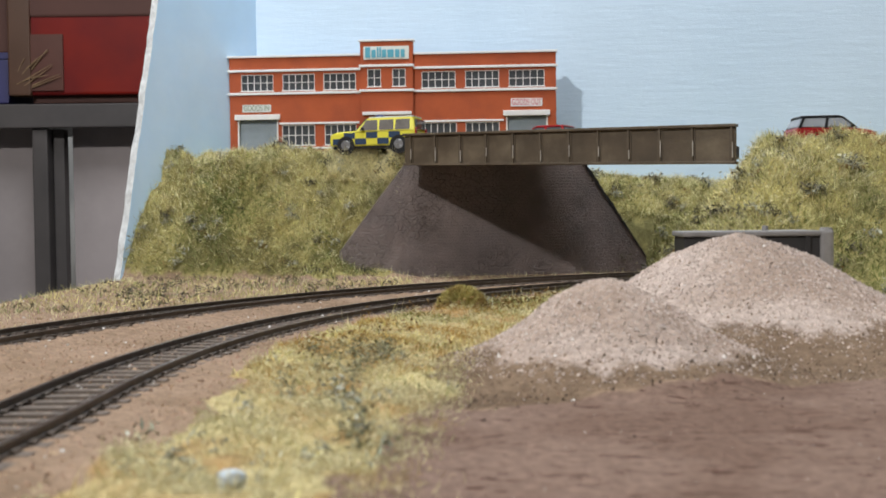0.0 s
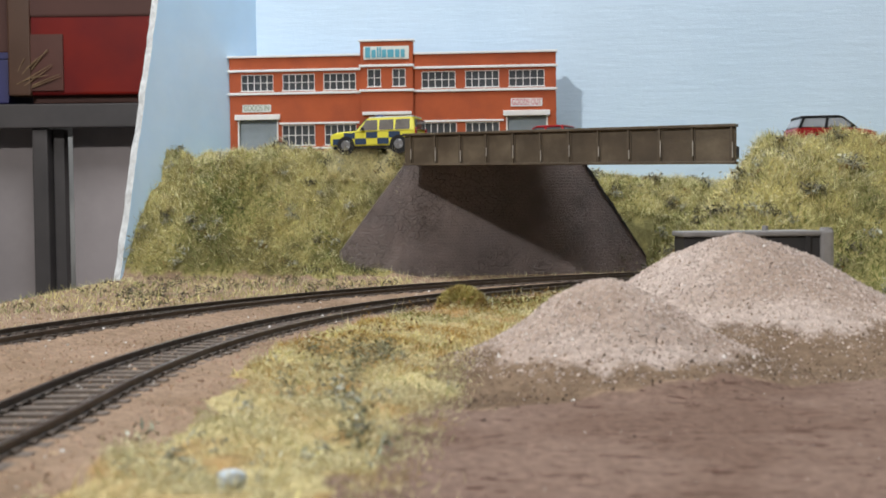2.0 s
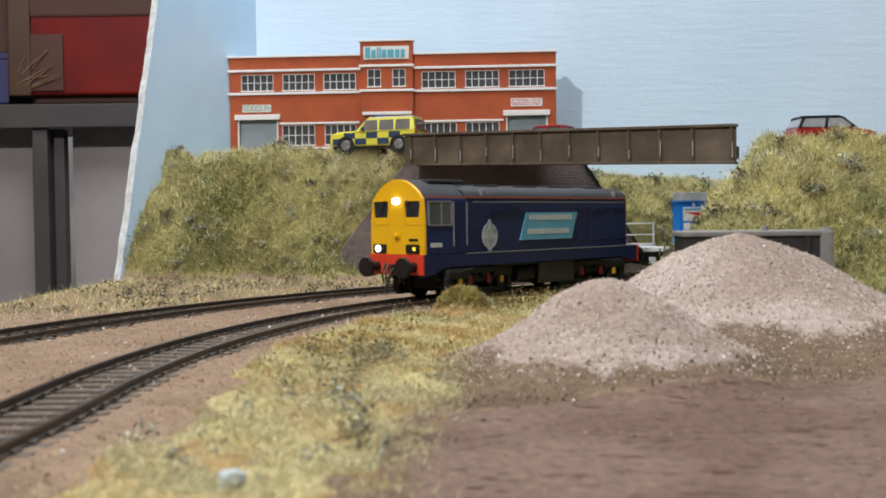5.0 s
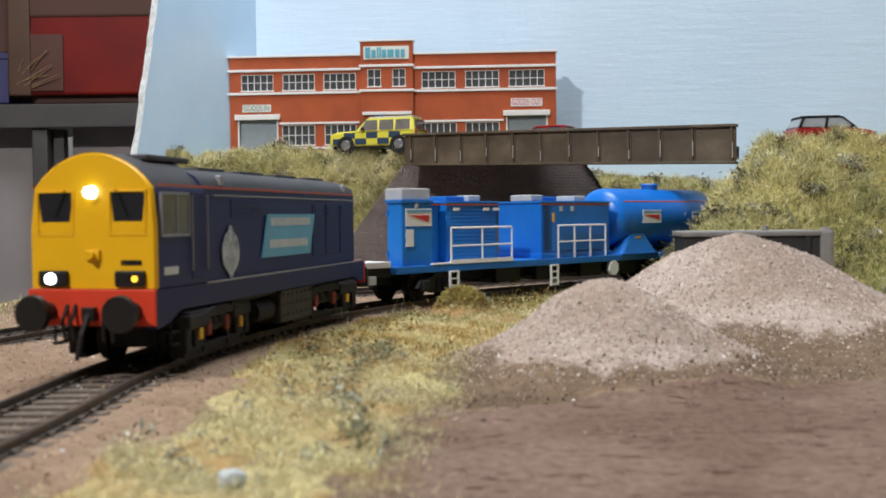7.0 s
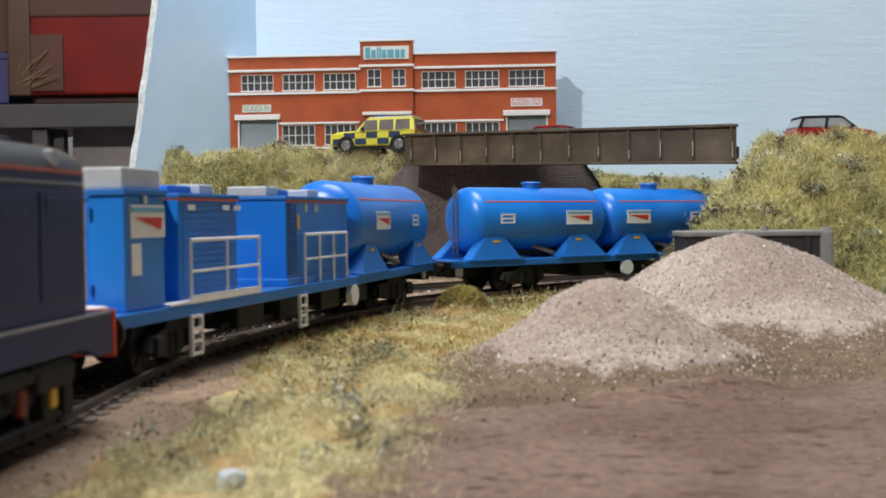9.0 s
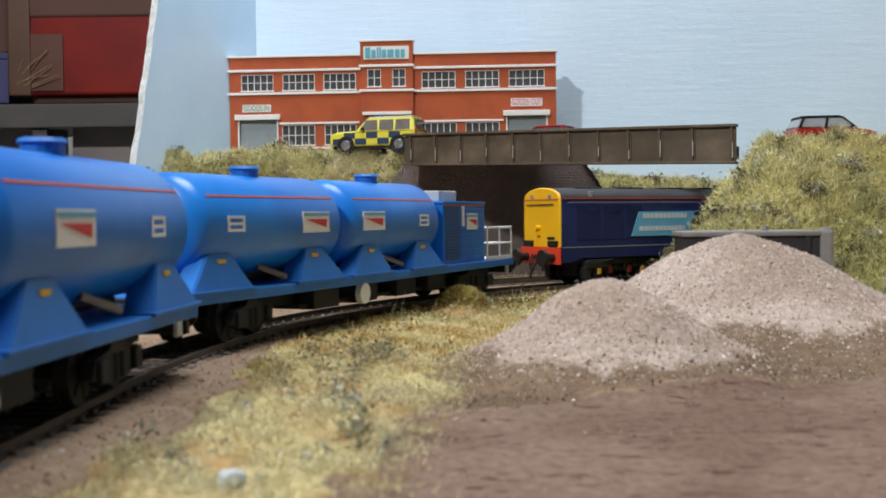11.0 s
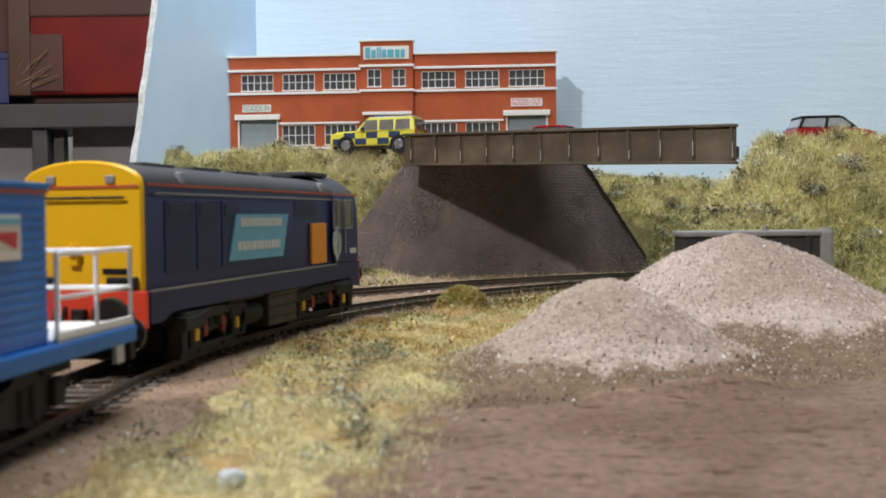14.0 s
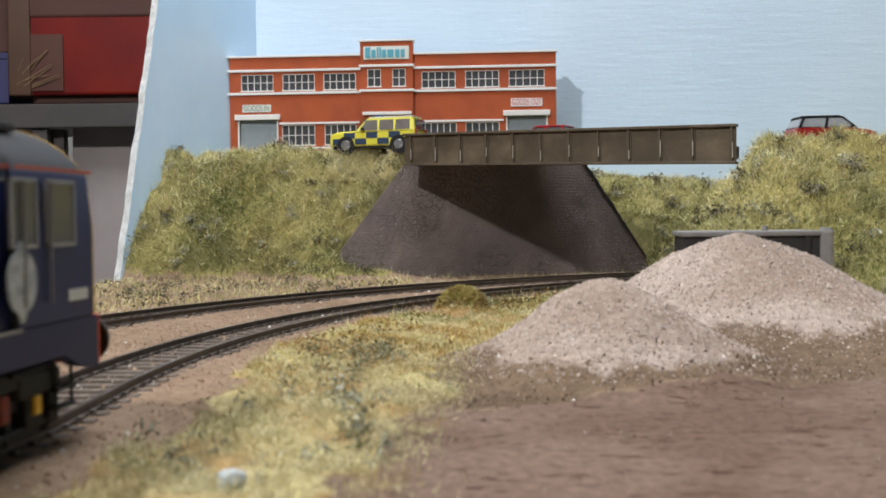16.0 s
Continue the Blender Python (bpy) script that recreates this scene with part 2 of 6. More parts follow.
def ground_material():
    """All ground covers in one skin; ragged borders between them."""
    m = bpy.data.materials.new("layout_ground")
    m.use_nodes = True
    n, l = m.node_tree.nodes, m.node_tree.links
    b = n["Principled BSDF"]
    b.inputs["Roughness"].default_value, b.inputs["Specular IOR Level"].default_value = 0.95, 0.1
    tc = n.new("ShaderNodeTexCoord")

    def noise_at(scale, detail=6.0, rough=0.65, stretch=None, shift=0.0):
        t = n.new("ShaderNodeTexNoise")
        t.inputs["Scale"].default_value, t.inputs["Detail"].default_value, t.inputs["Roughness"].default_value = scale, detail, rough
        mp = n.new("ShaderNodeMapping")
        mp.inputs["Location"].default_value = (shift, shift * 0.7, 0)
        mp.inputs["Scale"].default_value = stretch or (1, 1, 1)
        l.new(tc.outputs["Object"], mp.inputs[0])
        l.new(mp.outputs[0], t.inputs["Vector"])
        return t.outputs["Fac"]

    def ramp(src, a, c):
        r = n.new("ShaderNodeMapRange")
        r.interpolation_type = "SMOOTHSTEP"
        r.inputs[1].default_value, r.inputs[2].default_value = a, c
        l.new(src, r.inputs[0])
        return r.outputs[0]

    def mixed(fac, c1, c2):
        x = n.new("ShaderNodeMix")
        x.data_type = "RGBA"
        l.new(fac, x.inputs[0])
        for i, c in ((6, c1), (7, c2)):
            if isinstance(c, tuple):
                x.inputs[i].default_value = (*c, 1)
            else:
                l.new(c, x.inputs[i])
        return x.outputs[2]

    out = mixed(ramp(noise_at(24), 0.4, 0.65), (0.305, 0.214, 0.15), (0.24, 0.165, 0.11))
    edge = noise_at(110, 7, 0.7, None, 3.1)
    yard_fac = None
    for i, (name, (c1, c2, size)) in enumerate(COVERS.items()):
        at = n.new("ShaderNodeAttribute")
        at.attribute_name = name
        sm_ = n.new("ShaderNodeMath")
        sm_.operation = "MULTIPLY_ADD"
        sm_.inputs[1].default_value = 1.1
        sm_.inputs[2].default_value = -0.55
        l.new(edge, sm_.inputs[0])
        add = n.new("ShaderNodeMath")
        l.new(at.outputs["Fac"], add.inputs[0])
        l.new(sm_.outputs[0], add.inputs[1])
        fac = ramp(add.outputs[0], 0.34, 0.66)
        out = mixed(fac, out, mixed(ramp(noise_at(size, 6, 0.6, None, 5.0 + i), 0.42, 0.62), c1, c2))
        if name == "yard":
            yard_fac = fac
    # drag marks across the yard
    marks = noise_at(130, 4, 0.6, (1, 4.2, 1), 9.0)
    k = n.new("ShaderNodeMath")
    k.operation = "MULTIPLY"
    inv = n.new("ShaderNodeMath")
    inv.operation = "SUBTRACT"
    inv.inputs[0].default_value = 1.0
    l.new(ramp(marks, 0.365, 0.40), inv.inputs[1])
    l.new(inv.outputs[0], k.inputs[0])
    l.new(yard_fac, k.inputs[1])
    out = mixed(k.outputs[0], out, (0.075, 0.038, 0.028))
    hsv = n.new("ShaderNodeHueSaturation")
    l.new(out, hsv.inputs["Color"])
    mr = n.new("ShaderNodeMapRange")
    mr.inputs[1].default_value, mr.inputs[2].default_value, mr.inputs[3].default_value, mr.inputs[4].default_value = 0.3, 0.7, 0.68, 1.32
    fine = noise_at(420, 5, 0.7)
    l.new(fine, mr.inputs[0])
    l.new(mr.outputs[0], hsv.inputs["Value"])
    l.new(hsv.outputs[0], b.inputs["Base Color"])
    bp = n.new("ShaderNodeBump")
    bp.inputs["Strength"].default_value, bp.inputs["Distance"].default_value = 0.9, 0.0006
    l.new(fine, bp.inputs["Height"])
    bp2 = n.new("ShaderNodeBump")
    bp2.inputs["Strength"].default_value, bp2.inputs["Distance"].default_value = 0.5, 0.0009
    l.new(marks, bp2.inputs["Height"])
    l.new(bp.outputs[0], bp2.inputs["Normal"])
    l.new(bp2.outputs[0], b.inputs["Normal"])
    return m


M_GROUND = ground_material()

# ---- the line of the railway: a curve that eases out and swings back a little ----
STEP = 2.0
S_ALL = np.arange(-1800, 1500, STEP)


def heading(s):
    c = np.clip(s, -365, 250)
    bend = 0.00187 * np.clip(s - 250, 0, 80) - 0.00092 * np.clip(s - 330, 0, 150) + 0.0009 * np.clip(s - 520, 0, 150)
    return -2.28353 + 0.00233980 * c - 5.095e-7 * c * c / 2 + bend


H_ALL = heading(S_ALL)
X_ALL, Y_ALL = np.cumsum(np.cos(H_ALL)) * STEP, np.cumsum(np.sin(H_ALL)) * STEP
X_ALL += 23.22 - np.interp(0, S_ALL, X_ALL)
Y_ALL += 537.06 - np.interp(0, S_ALL, Y_ALL)


def on_line(s, off=0.0):
    h = float(heading(s))
    return float(np.interp(s, S_ALL, X_ALL)) - off * math.sin(h), float(np.interp(s, S_ALL, Y_ALL)) + off * math.cos(h), h


def far_off(s):
    return -(60.0 + 0.08 * min(max(s, -120.0), 330.0))


def line_offset(x, y):
    """Signed distance from the near line for arrays of points: negative behind it, as the camera sees it."""
    sx, sy, sh = X_ALL[::6], Y_ALL[::6], H_ALL[::6]
    d = np.empty(x.shape)
    st = np.empty(x.shape)
    for i in range(x.shape[0]):
        q = (x[i][:, None] - sx) ** 2 + (y[i][:, None] - sy) ** 2
        k = np.argmin(q, axis=1)
        d[i] = -(x[i] - sx[k]) * np.sin(sh[k]) + (y[i] - sy[k]) * np.cos(sh[k])
        st[i] = S_ALL[::6][k]
    return d, st


def sm(a, b, v):
    t = np.clip((v - a) / (b - a), 0, 1)
    return t * t * (3 - 2 * t)


def wob(x, y, s, seed=0.0):
    """Smooth unevenness, about -1 to 1."""
    return (np.sin(x / s + seed) * np.cos(y / s * 1.13 + seed * 2.1) + 0.6 * np.sin(x / s * 2.3 + y / s * 1.7 + seed) + 0.35 * np.sin(x / s * 4.9 - y / s * 4.1 + 1.3 * seed)) / 1.6


def terrain(x, y):
    """Height of the modelled land, in millimetres over the rail heads, and the offset from the near line."""
    off, st = line_offset(x, y)
    z = -4.6 + 0.35 * wob(x, y, 17)
    fo = -(60.0 + 0.08 * np.clip(st, -120, 330))
    # ballast under both lines
    z += 2.0 * (1 - sm(15, 26, np.abs(off))) + 2.0 * (1 - sm(15, 26, np.abs(off - fo)))
    # bank behind the far line, to the left of the abutment
    foot = 716 + 0.22 * np.clip(-70 - x, 0, 300) + 5 * wob(x, x * 0, 30, 2)
    crest = foot + 42
    behind = np.clip((y - foot) / (crest - foot), 0, 1)
    left = 87.5 * behind ** 0.8
    face = 727 + 0.23 * (np.clip(x, -72, 145) + 70)
    open_side = np.maximum(1 - sm(-86, -71, x), sm(face + 2, face + 6, y))
    lmask = 1 - sm(-40, 0, x)
    plateau = 86.8 * sm(1.5, 6.5, y - face) * (1 - sm(88, 100, x)) * sm(-62, -30, x)
    z_left = np.maximum(left * lmask * open_side * (1 + 0.085 * wob(x, y, 14, 1) + 0.10 * wob(x, y, 6, 8) * (behind < 0.98)), plateau)
    # lower bank on the far side, beyond the bridge
    foot2 = 764 - 22 * sm(150, 230, x)
    far = (72 - 0.09 * np.clip(x - 110, 0, 120)) * np.clip((y - foot2) / 48, 0, 1) ** 0.85 * sm(78, 96, x) * np.maximum(sm(147, 158, x), sm(face + 2, face + 6, y))
    z = z + np.maximum(z_left, far * (1 + 0.05 * wob(x, y, 13, 3)))
    # bank before the lines, to the right
    lx = 88 + 22 * sm(520, 600, y)
    near = 84 * sm(0, 1, np.clip((y - 488) / 118, 0, 1)) * np.clip((x - lx) / 72, 0, 1) ** 0.9 * sm(29, 36, off)
    near *= (1 + 0.055 * wob(x, y, 15, 5) + 0.045 * wob(x, y, 6, 9)) * (1 - 0.125 * sm(600, 612, y) * sm(185, 200, x))
    z = z + near
    # low verge between the near line and the yard
    verge = sm(16, 30, off) * (1 - sm(60, 95, off)) * sm(-90, -40, x + 0.1 * y) * (1 - sm(430, 520, y))
    z = z + verge * (1.8 + 1.7 * wob(x, y, 12, 7) + 0.8 * wob(x, y, 4.5, 3))
    z = z + 15 * np.exp(-(((x + 76) / 15) ** 2 + ((y - 719) / 10) ** 2)) * (off < -75)
    z = z + 5 * np.exp(-(((x + 45) / 22) ** 2 + ((y - 727) / 6) ** 2)) * (off < -75)
    # piles
    for cx, cy, hh, r in PILES:
        d = np.sqrt((x - cx) ** 2 + (y - cy) ** 2) + 1.6 * wob(x, y, 11, cx)
        t = np.clip(1 - np.sqrt(d * d + 20) / r, 0, 1)
        z = np.maximum(z, -4.7 + hh * 1.17 * (t - 0.10 * np.sin(np.pi * np.clip(t * 1.4, 0, 1))))
    return z, off, st


PILES = [(45.5, 293.0, 22.9, 54.0), (104.0, 374.0, 31.8, 88.0)]


def height_at(px, py):
    z, _, _ = terrain(np.array([[px]], float), np.array([[py]], float))
    return float(z[0, 0])


def patch_kind(x, y, z, off, st):
    """Which ground cover lies where: 0 ballast, 1 turf, 2 yard, 3 gravel pile."""
    fo = -(60.0 + 0.08 * np.clip(st, -120, 330))
    k = np.zeros(x.shape, int)
    n1 = wob(x, y, 9, 4) + 0.5 * wob(x, y, 3.5, 6)
    edge = 20 + 4 * n1 + 15 * np.exp(-((y - 225) / 75) ** 2)
    k[(off > edge)] = 1
    k[(off > edge) & (y < 480)] = 4
    k[(off < fo - 22) & (z > -1.5 + 2.5 * n1)] = 1
    yard = (off > 24) & (x > -14 + 5 * n1 + 0.10 * (y - 160)) & (y < 231 + 0.34 * x + 3 * n1)
    k[yard] = 2
    k[(off > 24) & (x > 0 + 5 * n1) & (y < 300 + 0.35 * x) & ~yard] = 3
    for cx, cy, hh, r in PILES:
        d = np.sqrt((x - cx) ** 2 + (y - cy) ** 2)
        k[(d < r * 0.90 + 2 * n1) & (off > 26) & ~(yard & (d > r * 0.8))] = 3
    return k


GROUND = {}


def build_ground():
    xs = np.concatenate([np.arange(-228, -110, 2.4), np.arange(-110, 150, 1.3), np.arange(150, 300, 2.4), np.arange(300, 1700, 25)])
    ys = np.concatenate([np.arange(-900, 100, 25), np.arange(100, 310, 1.3), np.arange(310, 480, 2.2), np.arange(480, 800, 2.0), np.arange(800, 900, 8)])
    gx, gy = np.meshgrid(xs, ys)
    z, off, st = terrain(gx, gy)
    k = patch_kind(gx, gy, z, off, st)
    nx, ny = len(xs), len(ys)
    idx = np.arange(nx * ny).reshape(ny, nx)
    keep = ((gy < 744) | (gx > -227 + (gy - 746) * 0.6458))[:-1, :-1].reshape(-1)
    q = np.stack([idx[:-1, :-1], idx[:-1, 1:], idx[1:, 1:], idx[1:, :-1]], -1).reshape(-1, 4)[keep]
    kk = k[:-1, :-1].reshape(-1)[keep]
    P = np.stack([gx, gy, z], -1).reshape(-1, 3)
    GROUND.update(quads=q, points=P, kinds=kk, off=off[:-1, :-1].reshape(-1)[keep])
    me = bpy.data.meshes.new("ground")
    me.from_pydata((np.stack([gx, gy, z], -1).reshape(-1, 3) * MM).tolist(), [], q.tolist())
    me.materials.append(M_GROUND)
    fo = -(60.0 + 0.08 * np.clip(st, -120, 330))
    inside = np.zeros(gx.shape)
    for cx, cy, hh, r in PILES:
        d = np.sqrt((gx - cx) ** 2 + (gy - cy) ** 2)
        inside = np.maximum(inside, 1 - sm(r * 0.42, r * 0.92, d + 4 * wob(gx, gy, 8, 3)))
    masks = {"shaded_bed": np.maximum(1 - sm(7, 14, np.abs(off)), 1 - sm(7, 14, np.abs(off - fo))), "turf": k == 1, "verge": k == 4, "skirt": k == 3, "pile": inside * (k == 3), "yard": k == 2}
    for name, v in masks.items():
        v = v.astype(float)
        for _ in range(9 if name in ("yard", "verge", "skirt") else 3):
            p = np.pad(v, 1, mode="edge")
            v = (p[:-2, 1:-1] + p[2:, 1:-1] + p[1:-1, :-2] + p[1:-1, 2:] + 2 * v) / 6
        me.attributes.new(name, "FLOAT", "POINT").data.foreach_set("value", v.reshape(-1).astype(np.float32))
    me.polygons.foreach_set("use_smooth", np.ones(len(q), bool))
    me.update()
    return tagged(new("ground", me), "sandy model railway scenery with turf banks and a mud yard", "ground", "", "structure")


build_ground()

# ---- backdrop boards, room and shelves ----
CORNER, FRONT = (-148.5, 866.0), (-226.0, 746.0)


def build_backdrop():
    bm = bmesh.new()
    box(bm, -150.5, 900, 866, 872, -8, 420, 0.5)
    solid("backdrop", bm, M_SKY, "pale blue painted sky board behind the layout", "backdrop", kind="structure", at=mm_pose(0, 0, 0))
    # side board with a raw sloping front edge
    d = Vector((CORNER[0] - FRONT[0], CORNER[1] - FRONT[1], 0))
    ln = d.length
    ang = math.degrees(math.atan2(d.y, d.x))
    slope = 37.0 / 215
    rows = 60
    rnd = random.Random(4)
    bm = bmesh.new()
    vin, vout = [], []
    for i in range(rows + 1):
        z = -8 + 428 * i / rows
        u = (z + 5) * slope * 1.15 + rnd.uniform(-0.4, 0.4)
        vin.append(z), vout.append(u)
    a = [bm.verts.new((u, 0, z)) for z, u in zip(vin, vout)]
    b = [bm.verts.new((u + rnd.uniform(-.4, .4), 6.5, z)) for z, u in zip(vin, vout)]
    a2 = [bm.verts.new((ln, 0, z)) for z in vin]
    b2 = [bm.verts.new((ln, 6.5, z)) for z in vin]
    for i in range(rows):
        f = bm.faces.new((a[i], a[i + 1], b[i + 1], b[i]))
        f.material_index = 1
        bm.faces.new((a[i], a2[i], a2[i + 1], a[i + 1]))
        bm.faces.new((b[i], b[i + 1], b2[i + 1], b2[i]))
    solid("backdrop_side", bm, [M_SIDE, M_FOAM], "pale blue side board with a raw white foam edge", "backdrop", kind="structure",
          at=mm_pose(FRONT[0], FRONT[1], 0, ang))


build_backdrop()

M_ROOMWALL = material("room_wall_paint", (0.30, 0.28, 0.27), 0.8, var=0.05, scale=4, bump=0.1)
M_CEIL = material("room_ceiling_paint", (0.7, 0.7, 0.68), 0.9, var=0.03, scale=3)
M_BOARDWOOD = material("baseboard_ply", (0.34, 0.24, 0.14), 0.7, var=0.15, scale=20)
M_STEEL = material("shelf_steel", (0.050, 0.045, 0.045), 0.5, metal=0.2, var=0.2, scale=12, second=(0.070, 0.062, 0.060), second_scale=5)
M_SHELFPANEL = material("grey_panel", (0.36, 0.315, 0.31), 0.7, var=0.06, scale=6, second=(0.29, 0.255, 0.25), second_scale=4)
M_REDBOX = material("red_carton", (0.19, 0.010, 0.004), 0.5, spec=0.2, var=0.10, scale=12, second=(0.14, 0.007, 0.006), second_scale=5)
M_CARTON = material("brown_carton", (0.080, 0.031, 0.022), 0.7, var=0.12, scale=12)
M_TAPE = material("parcel_tape", (0.085, 0.042, 0.025), 0.3, var=0.12, scale=40, spec=0.6)
M_TAPEDARK = material("tape_over_red", (0.095, 0.036, 0.026), 0.3, var=0.12, scale=40)
M_TAPEPALE = material("torn_tape_pale", (0.27, 0.18, 0.10), 0.4, var=0.2, scale=60)
M_BLUEBOX = material("blue_carton", (0.035, 0.035, 0.12), 0.5, var=0.1, scale=12)


def build_room():
    bm = bmesh.new()
    box(bm, -2600, 2600, -2400, 2300, -1000, -960)
    solid("floor", bm, M_ROOMWALL, "grey concrete room floor under the layout", "floor", kind="structure")
    bm = bmesh.new()
    box(bm, -2600, 2600, -2400, 2300, 1400, 1440)
    solid("ceiling", bm, M_CEIL, "plain white room ceiling", "ceiling", kind="structure")
    for nm, b in (("wall_north", (-2600, 2600, 2300, 2340)), ("wall_south", (-2600, 2600, -2440, -2400)),
                  ("wall_west", (-2640, -2600, -2440, 2340)), ("wall_east", (2600, 2640, -2440, 2340))):
        bm = bmesh.new()
        box(bm, *b, -1000, 1440)
        solid(nm, bm, M_CEIL, "plain pale room wall", "wall", kind="structure")
    bm = bmesh.new()
    box(bm, -229, 1680, -880, 892, -60, -9, 1)
    solid("baseboard", bm, M_BOARDWOOD, "plywood baseboard that carries the layout", "baseboard", kind="structure")


build_room()


def build_shelving():
    """The storage shelves beyond the layout's edge."""
    y = 1300
    rack = thing("storage_rack", mm_pose(0, y, 0), "dark grey steel storage rack with grey back panels", "shelf")
    part("shelf_beam", nb(-760, -250, 0, 16, 150, 179, 1.5), M_STEEL, rack)
    part("shelf_board", nb(-760, -250, 12, 420, 171, 180, 1), M_STEEL, rack)
    part("post", nb(-500, -481, 6, 40, -700, 150, 2), M_STEEL, rack, "dark steel upright post")
    part("post_flange", nb(-481, -467, 24, 40, -700, 150, 0.8), M_STEEL, rack)
    part("back_panel", nb(-760, -502, 46, 54, -700, 160, 1), M_SHELFPANEL, rack)
    part("back_panel", nb(-464, -250, 46, 54, -700, 160, 1), M_SHELFPANEL, rack)
    part("lower_ledge", nb(-464, -250, 60, 64, -700, -200), M_SHELFPANEL, rack)
    carton = thing("storage_box", mm_pose(0, y, 181), "red cardboard storage box closed with brown parcel tape on a shelf", "box")
    part("body", nb(-504, -260, 4, 330, 9, 118, 3), M_REDBOX, carton)
    part("lid", nb(-508, -258, 2, 332, 103, 240, 3), M_CARTON, carton, "brown cardboard lid flaps")
    # recessed dark strip, added to stand for the shadow under the box
    part("base_flap", nb(-500, -262, 14, 326, 0, 9.2, 1), M_CARTON, carton)
    part("corner_strip", nb(-524, -497, -1, 20, 8, 240, 2), M_TAPE, carton, "brown parcel tape over the corner")
    part("tape_patch", nb(-500, -458, 1.2, 4.2, 14, 82, 0), M_TAPEDARK, carton, "brown parcel tape patch")
    rnd = random.Random(8)
    bm = bmesh.new()
    for i in range(11):
        a = rnd.uniform(0.1, 1.2)
        x0, z0 = -515 + rnd.uniform(0, 20), 14 + rnd.uniform(0, 30)
        ln = rnd.uniform(15, 48)
        tube(bm, (x0, -0.5, z0), (x0 + ln * math.cos(a), -1.5 - rnd.uniform(0, 2), z0 + ln * math.sin(a)), 0.8, 0.4, 5)
    part("torn_tape", bm, M_TAPEPALE, carton, "torn curling tape fibres")
    blue = thing("parcel", mm_pose(0, y, 181), "dark blue flat parcel with a white edge on a shelf", "box")
    part("body", nb(-640, -528, 10, 200, 0, 54, 2), M_BLUEBOX, blue)
    part("lid", nb(-641, -527, 9, 201, 54, 62, 1), M_BLUEBOX, blue)
    spare = thing("carton", mm_pose(0, y, 243), "dark brown cardboard carton standing on a blue parcel", "box")
    part("body", nb(-650, -526, 12, 198, 0.2, 150, 2), M_CARTON, spare)
    part("flap", nb(-651, -525, 11, 199, 128, 152, 1), M_CARTON, spare)
    bm = nb(-760, -250, 0, 420, 400, 420, 1)
    part("upper_shelf_board", bm, M_STEEL, rack)


build_shelving()


# ---- track ----
def sweep_rail(bm, s0, s1, off_fn, side, half):
    prof = [(-0.5, 0), (0.5, 0), (0.5, -0.55), (0.2, -0.75), (0.2, -1.7), (0.8, -1.95), (0.8, -2.25), (-0.8, -2.25), (-0.8, -1.95), (-0.2, -1.7), (-0.2, -0.75), (-0.5, -0.55)]
    prev = None
    s = s0
    n = len(prof)
    while s <= s1:
        o = off_fn(s)
        row = []
        for a, z in prof:
            x, y, _ = on_line(s, o + side * half + a)
            row.append(bm.verts.new((x, y, z)))
        if prev:
            for i in range(n):
                f = bm.faces.new((prev[i], row[i], row[(i + 1) % n], prev[(i + 1) % n]))
                f.material_index = 1 if i == 0 else 0
        prev = row
        s += 8


def build_track(name, label, off_fn, s_near, s_far, s_all, gauge):
    tr = thing(name, mm_pose(0, 0, 0), label, "railway track", "railway tracks")
    for side in (-1, 1):
        bm = bmesh.new()
        sweep_rail(bm, s_all[0], s_all[1], off_fn, side, gauge / 2)
        part("rail", bm, [M_RAIL, M_RAILTOP], tr, "dark painted rail with a worn metal top")
    half = gauge / 2 + 4.4
    bm = bmesh.new()
    box(bm, -1.75, 1.75, -half, half, -4.6, -2.25, 0.2)
    for side in (-1, 1):
        for q in (-1, 1):
            box(bm, -1.1, 1.1, side * gauge / 2 + q * 1.3 - 0.6, side * gauge / 2 + q * 1.3 + 0.6, -2.25, -1.6)
    me = mesh_of("sleeper", bm, M_SLEEPER)
    rnd = random.Random(len(name))
    s = s_near
    while s < s_far:
        x, y, h = on_line(s, off_fn(s))
        ob = new("sleeper", me)
        ob.parent = tr
        ob.matrix_basis = mm_pose(x, y, rnd.uniform(-0.1, 0.1), math.degrees(h) + rnd.uniform(-0.8, 0.8))
        s += 7.6
    bm = bmesh.new()
    for a, b in ((s_all[0], s_near), (s_far, s_all[1])):
        s = a
        while s < b - 4:
            x, y, h = on_line(s, off_fn(s))
            box(bm, -1.75, 1.75, -half, half, -4.6, -2.25, m=Matrix.Translation((x, y, 0)) @ Matrix.Rotation(h, 4, "Z"))
            s += 7.6
    tagged(part("distant_sleeper", bm, M_SLEEPER, tr), kind="stuff")
    return tr


GAUGE = 18.6
build_track("railway_track", "curved model railway track with brown sleepers and dark rails", lambda s: 0.0, -190, 390, (-1700, 1400), GAUGE)
build_track("railway_track", "curved model railway track beside the turf bank, brown rails", far_off, -190, 330, (-500, 1200), GAUGE)


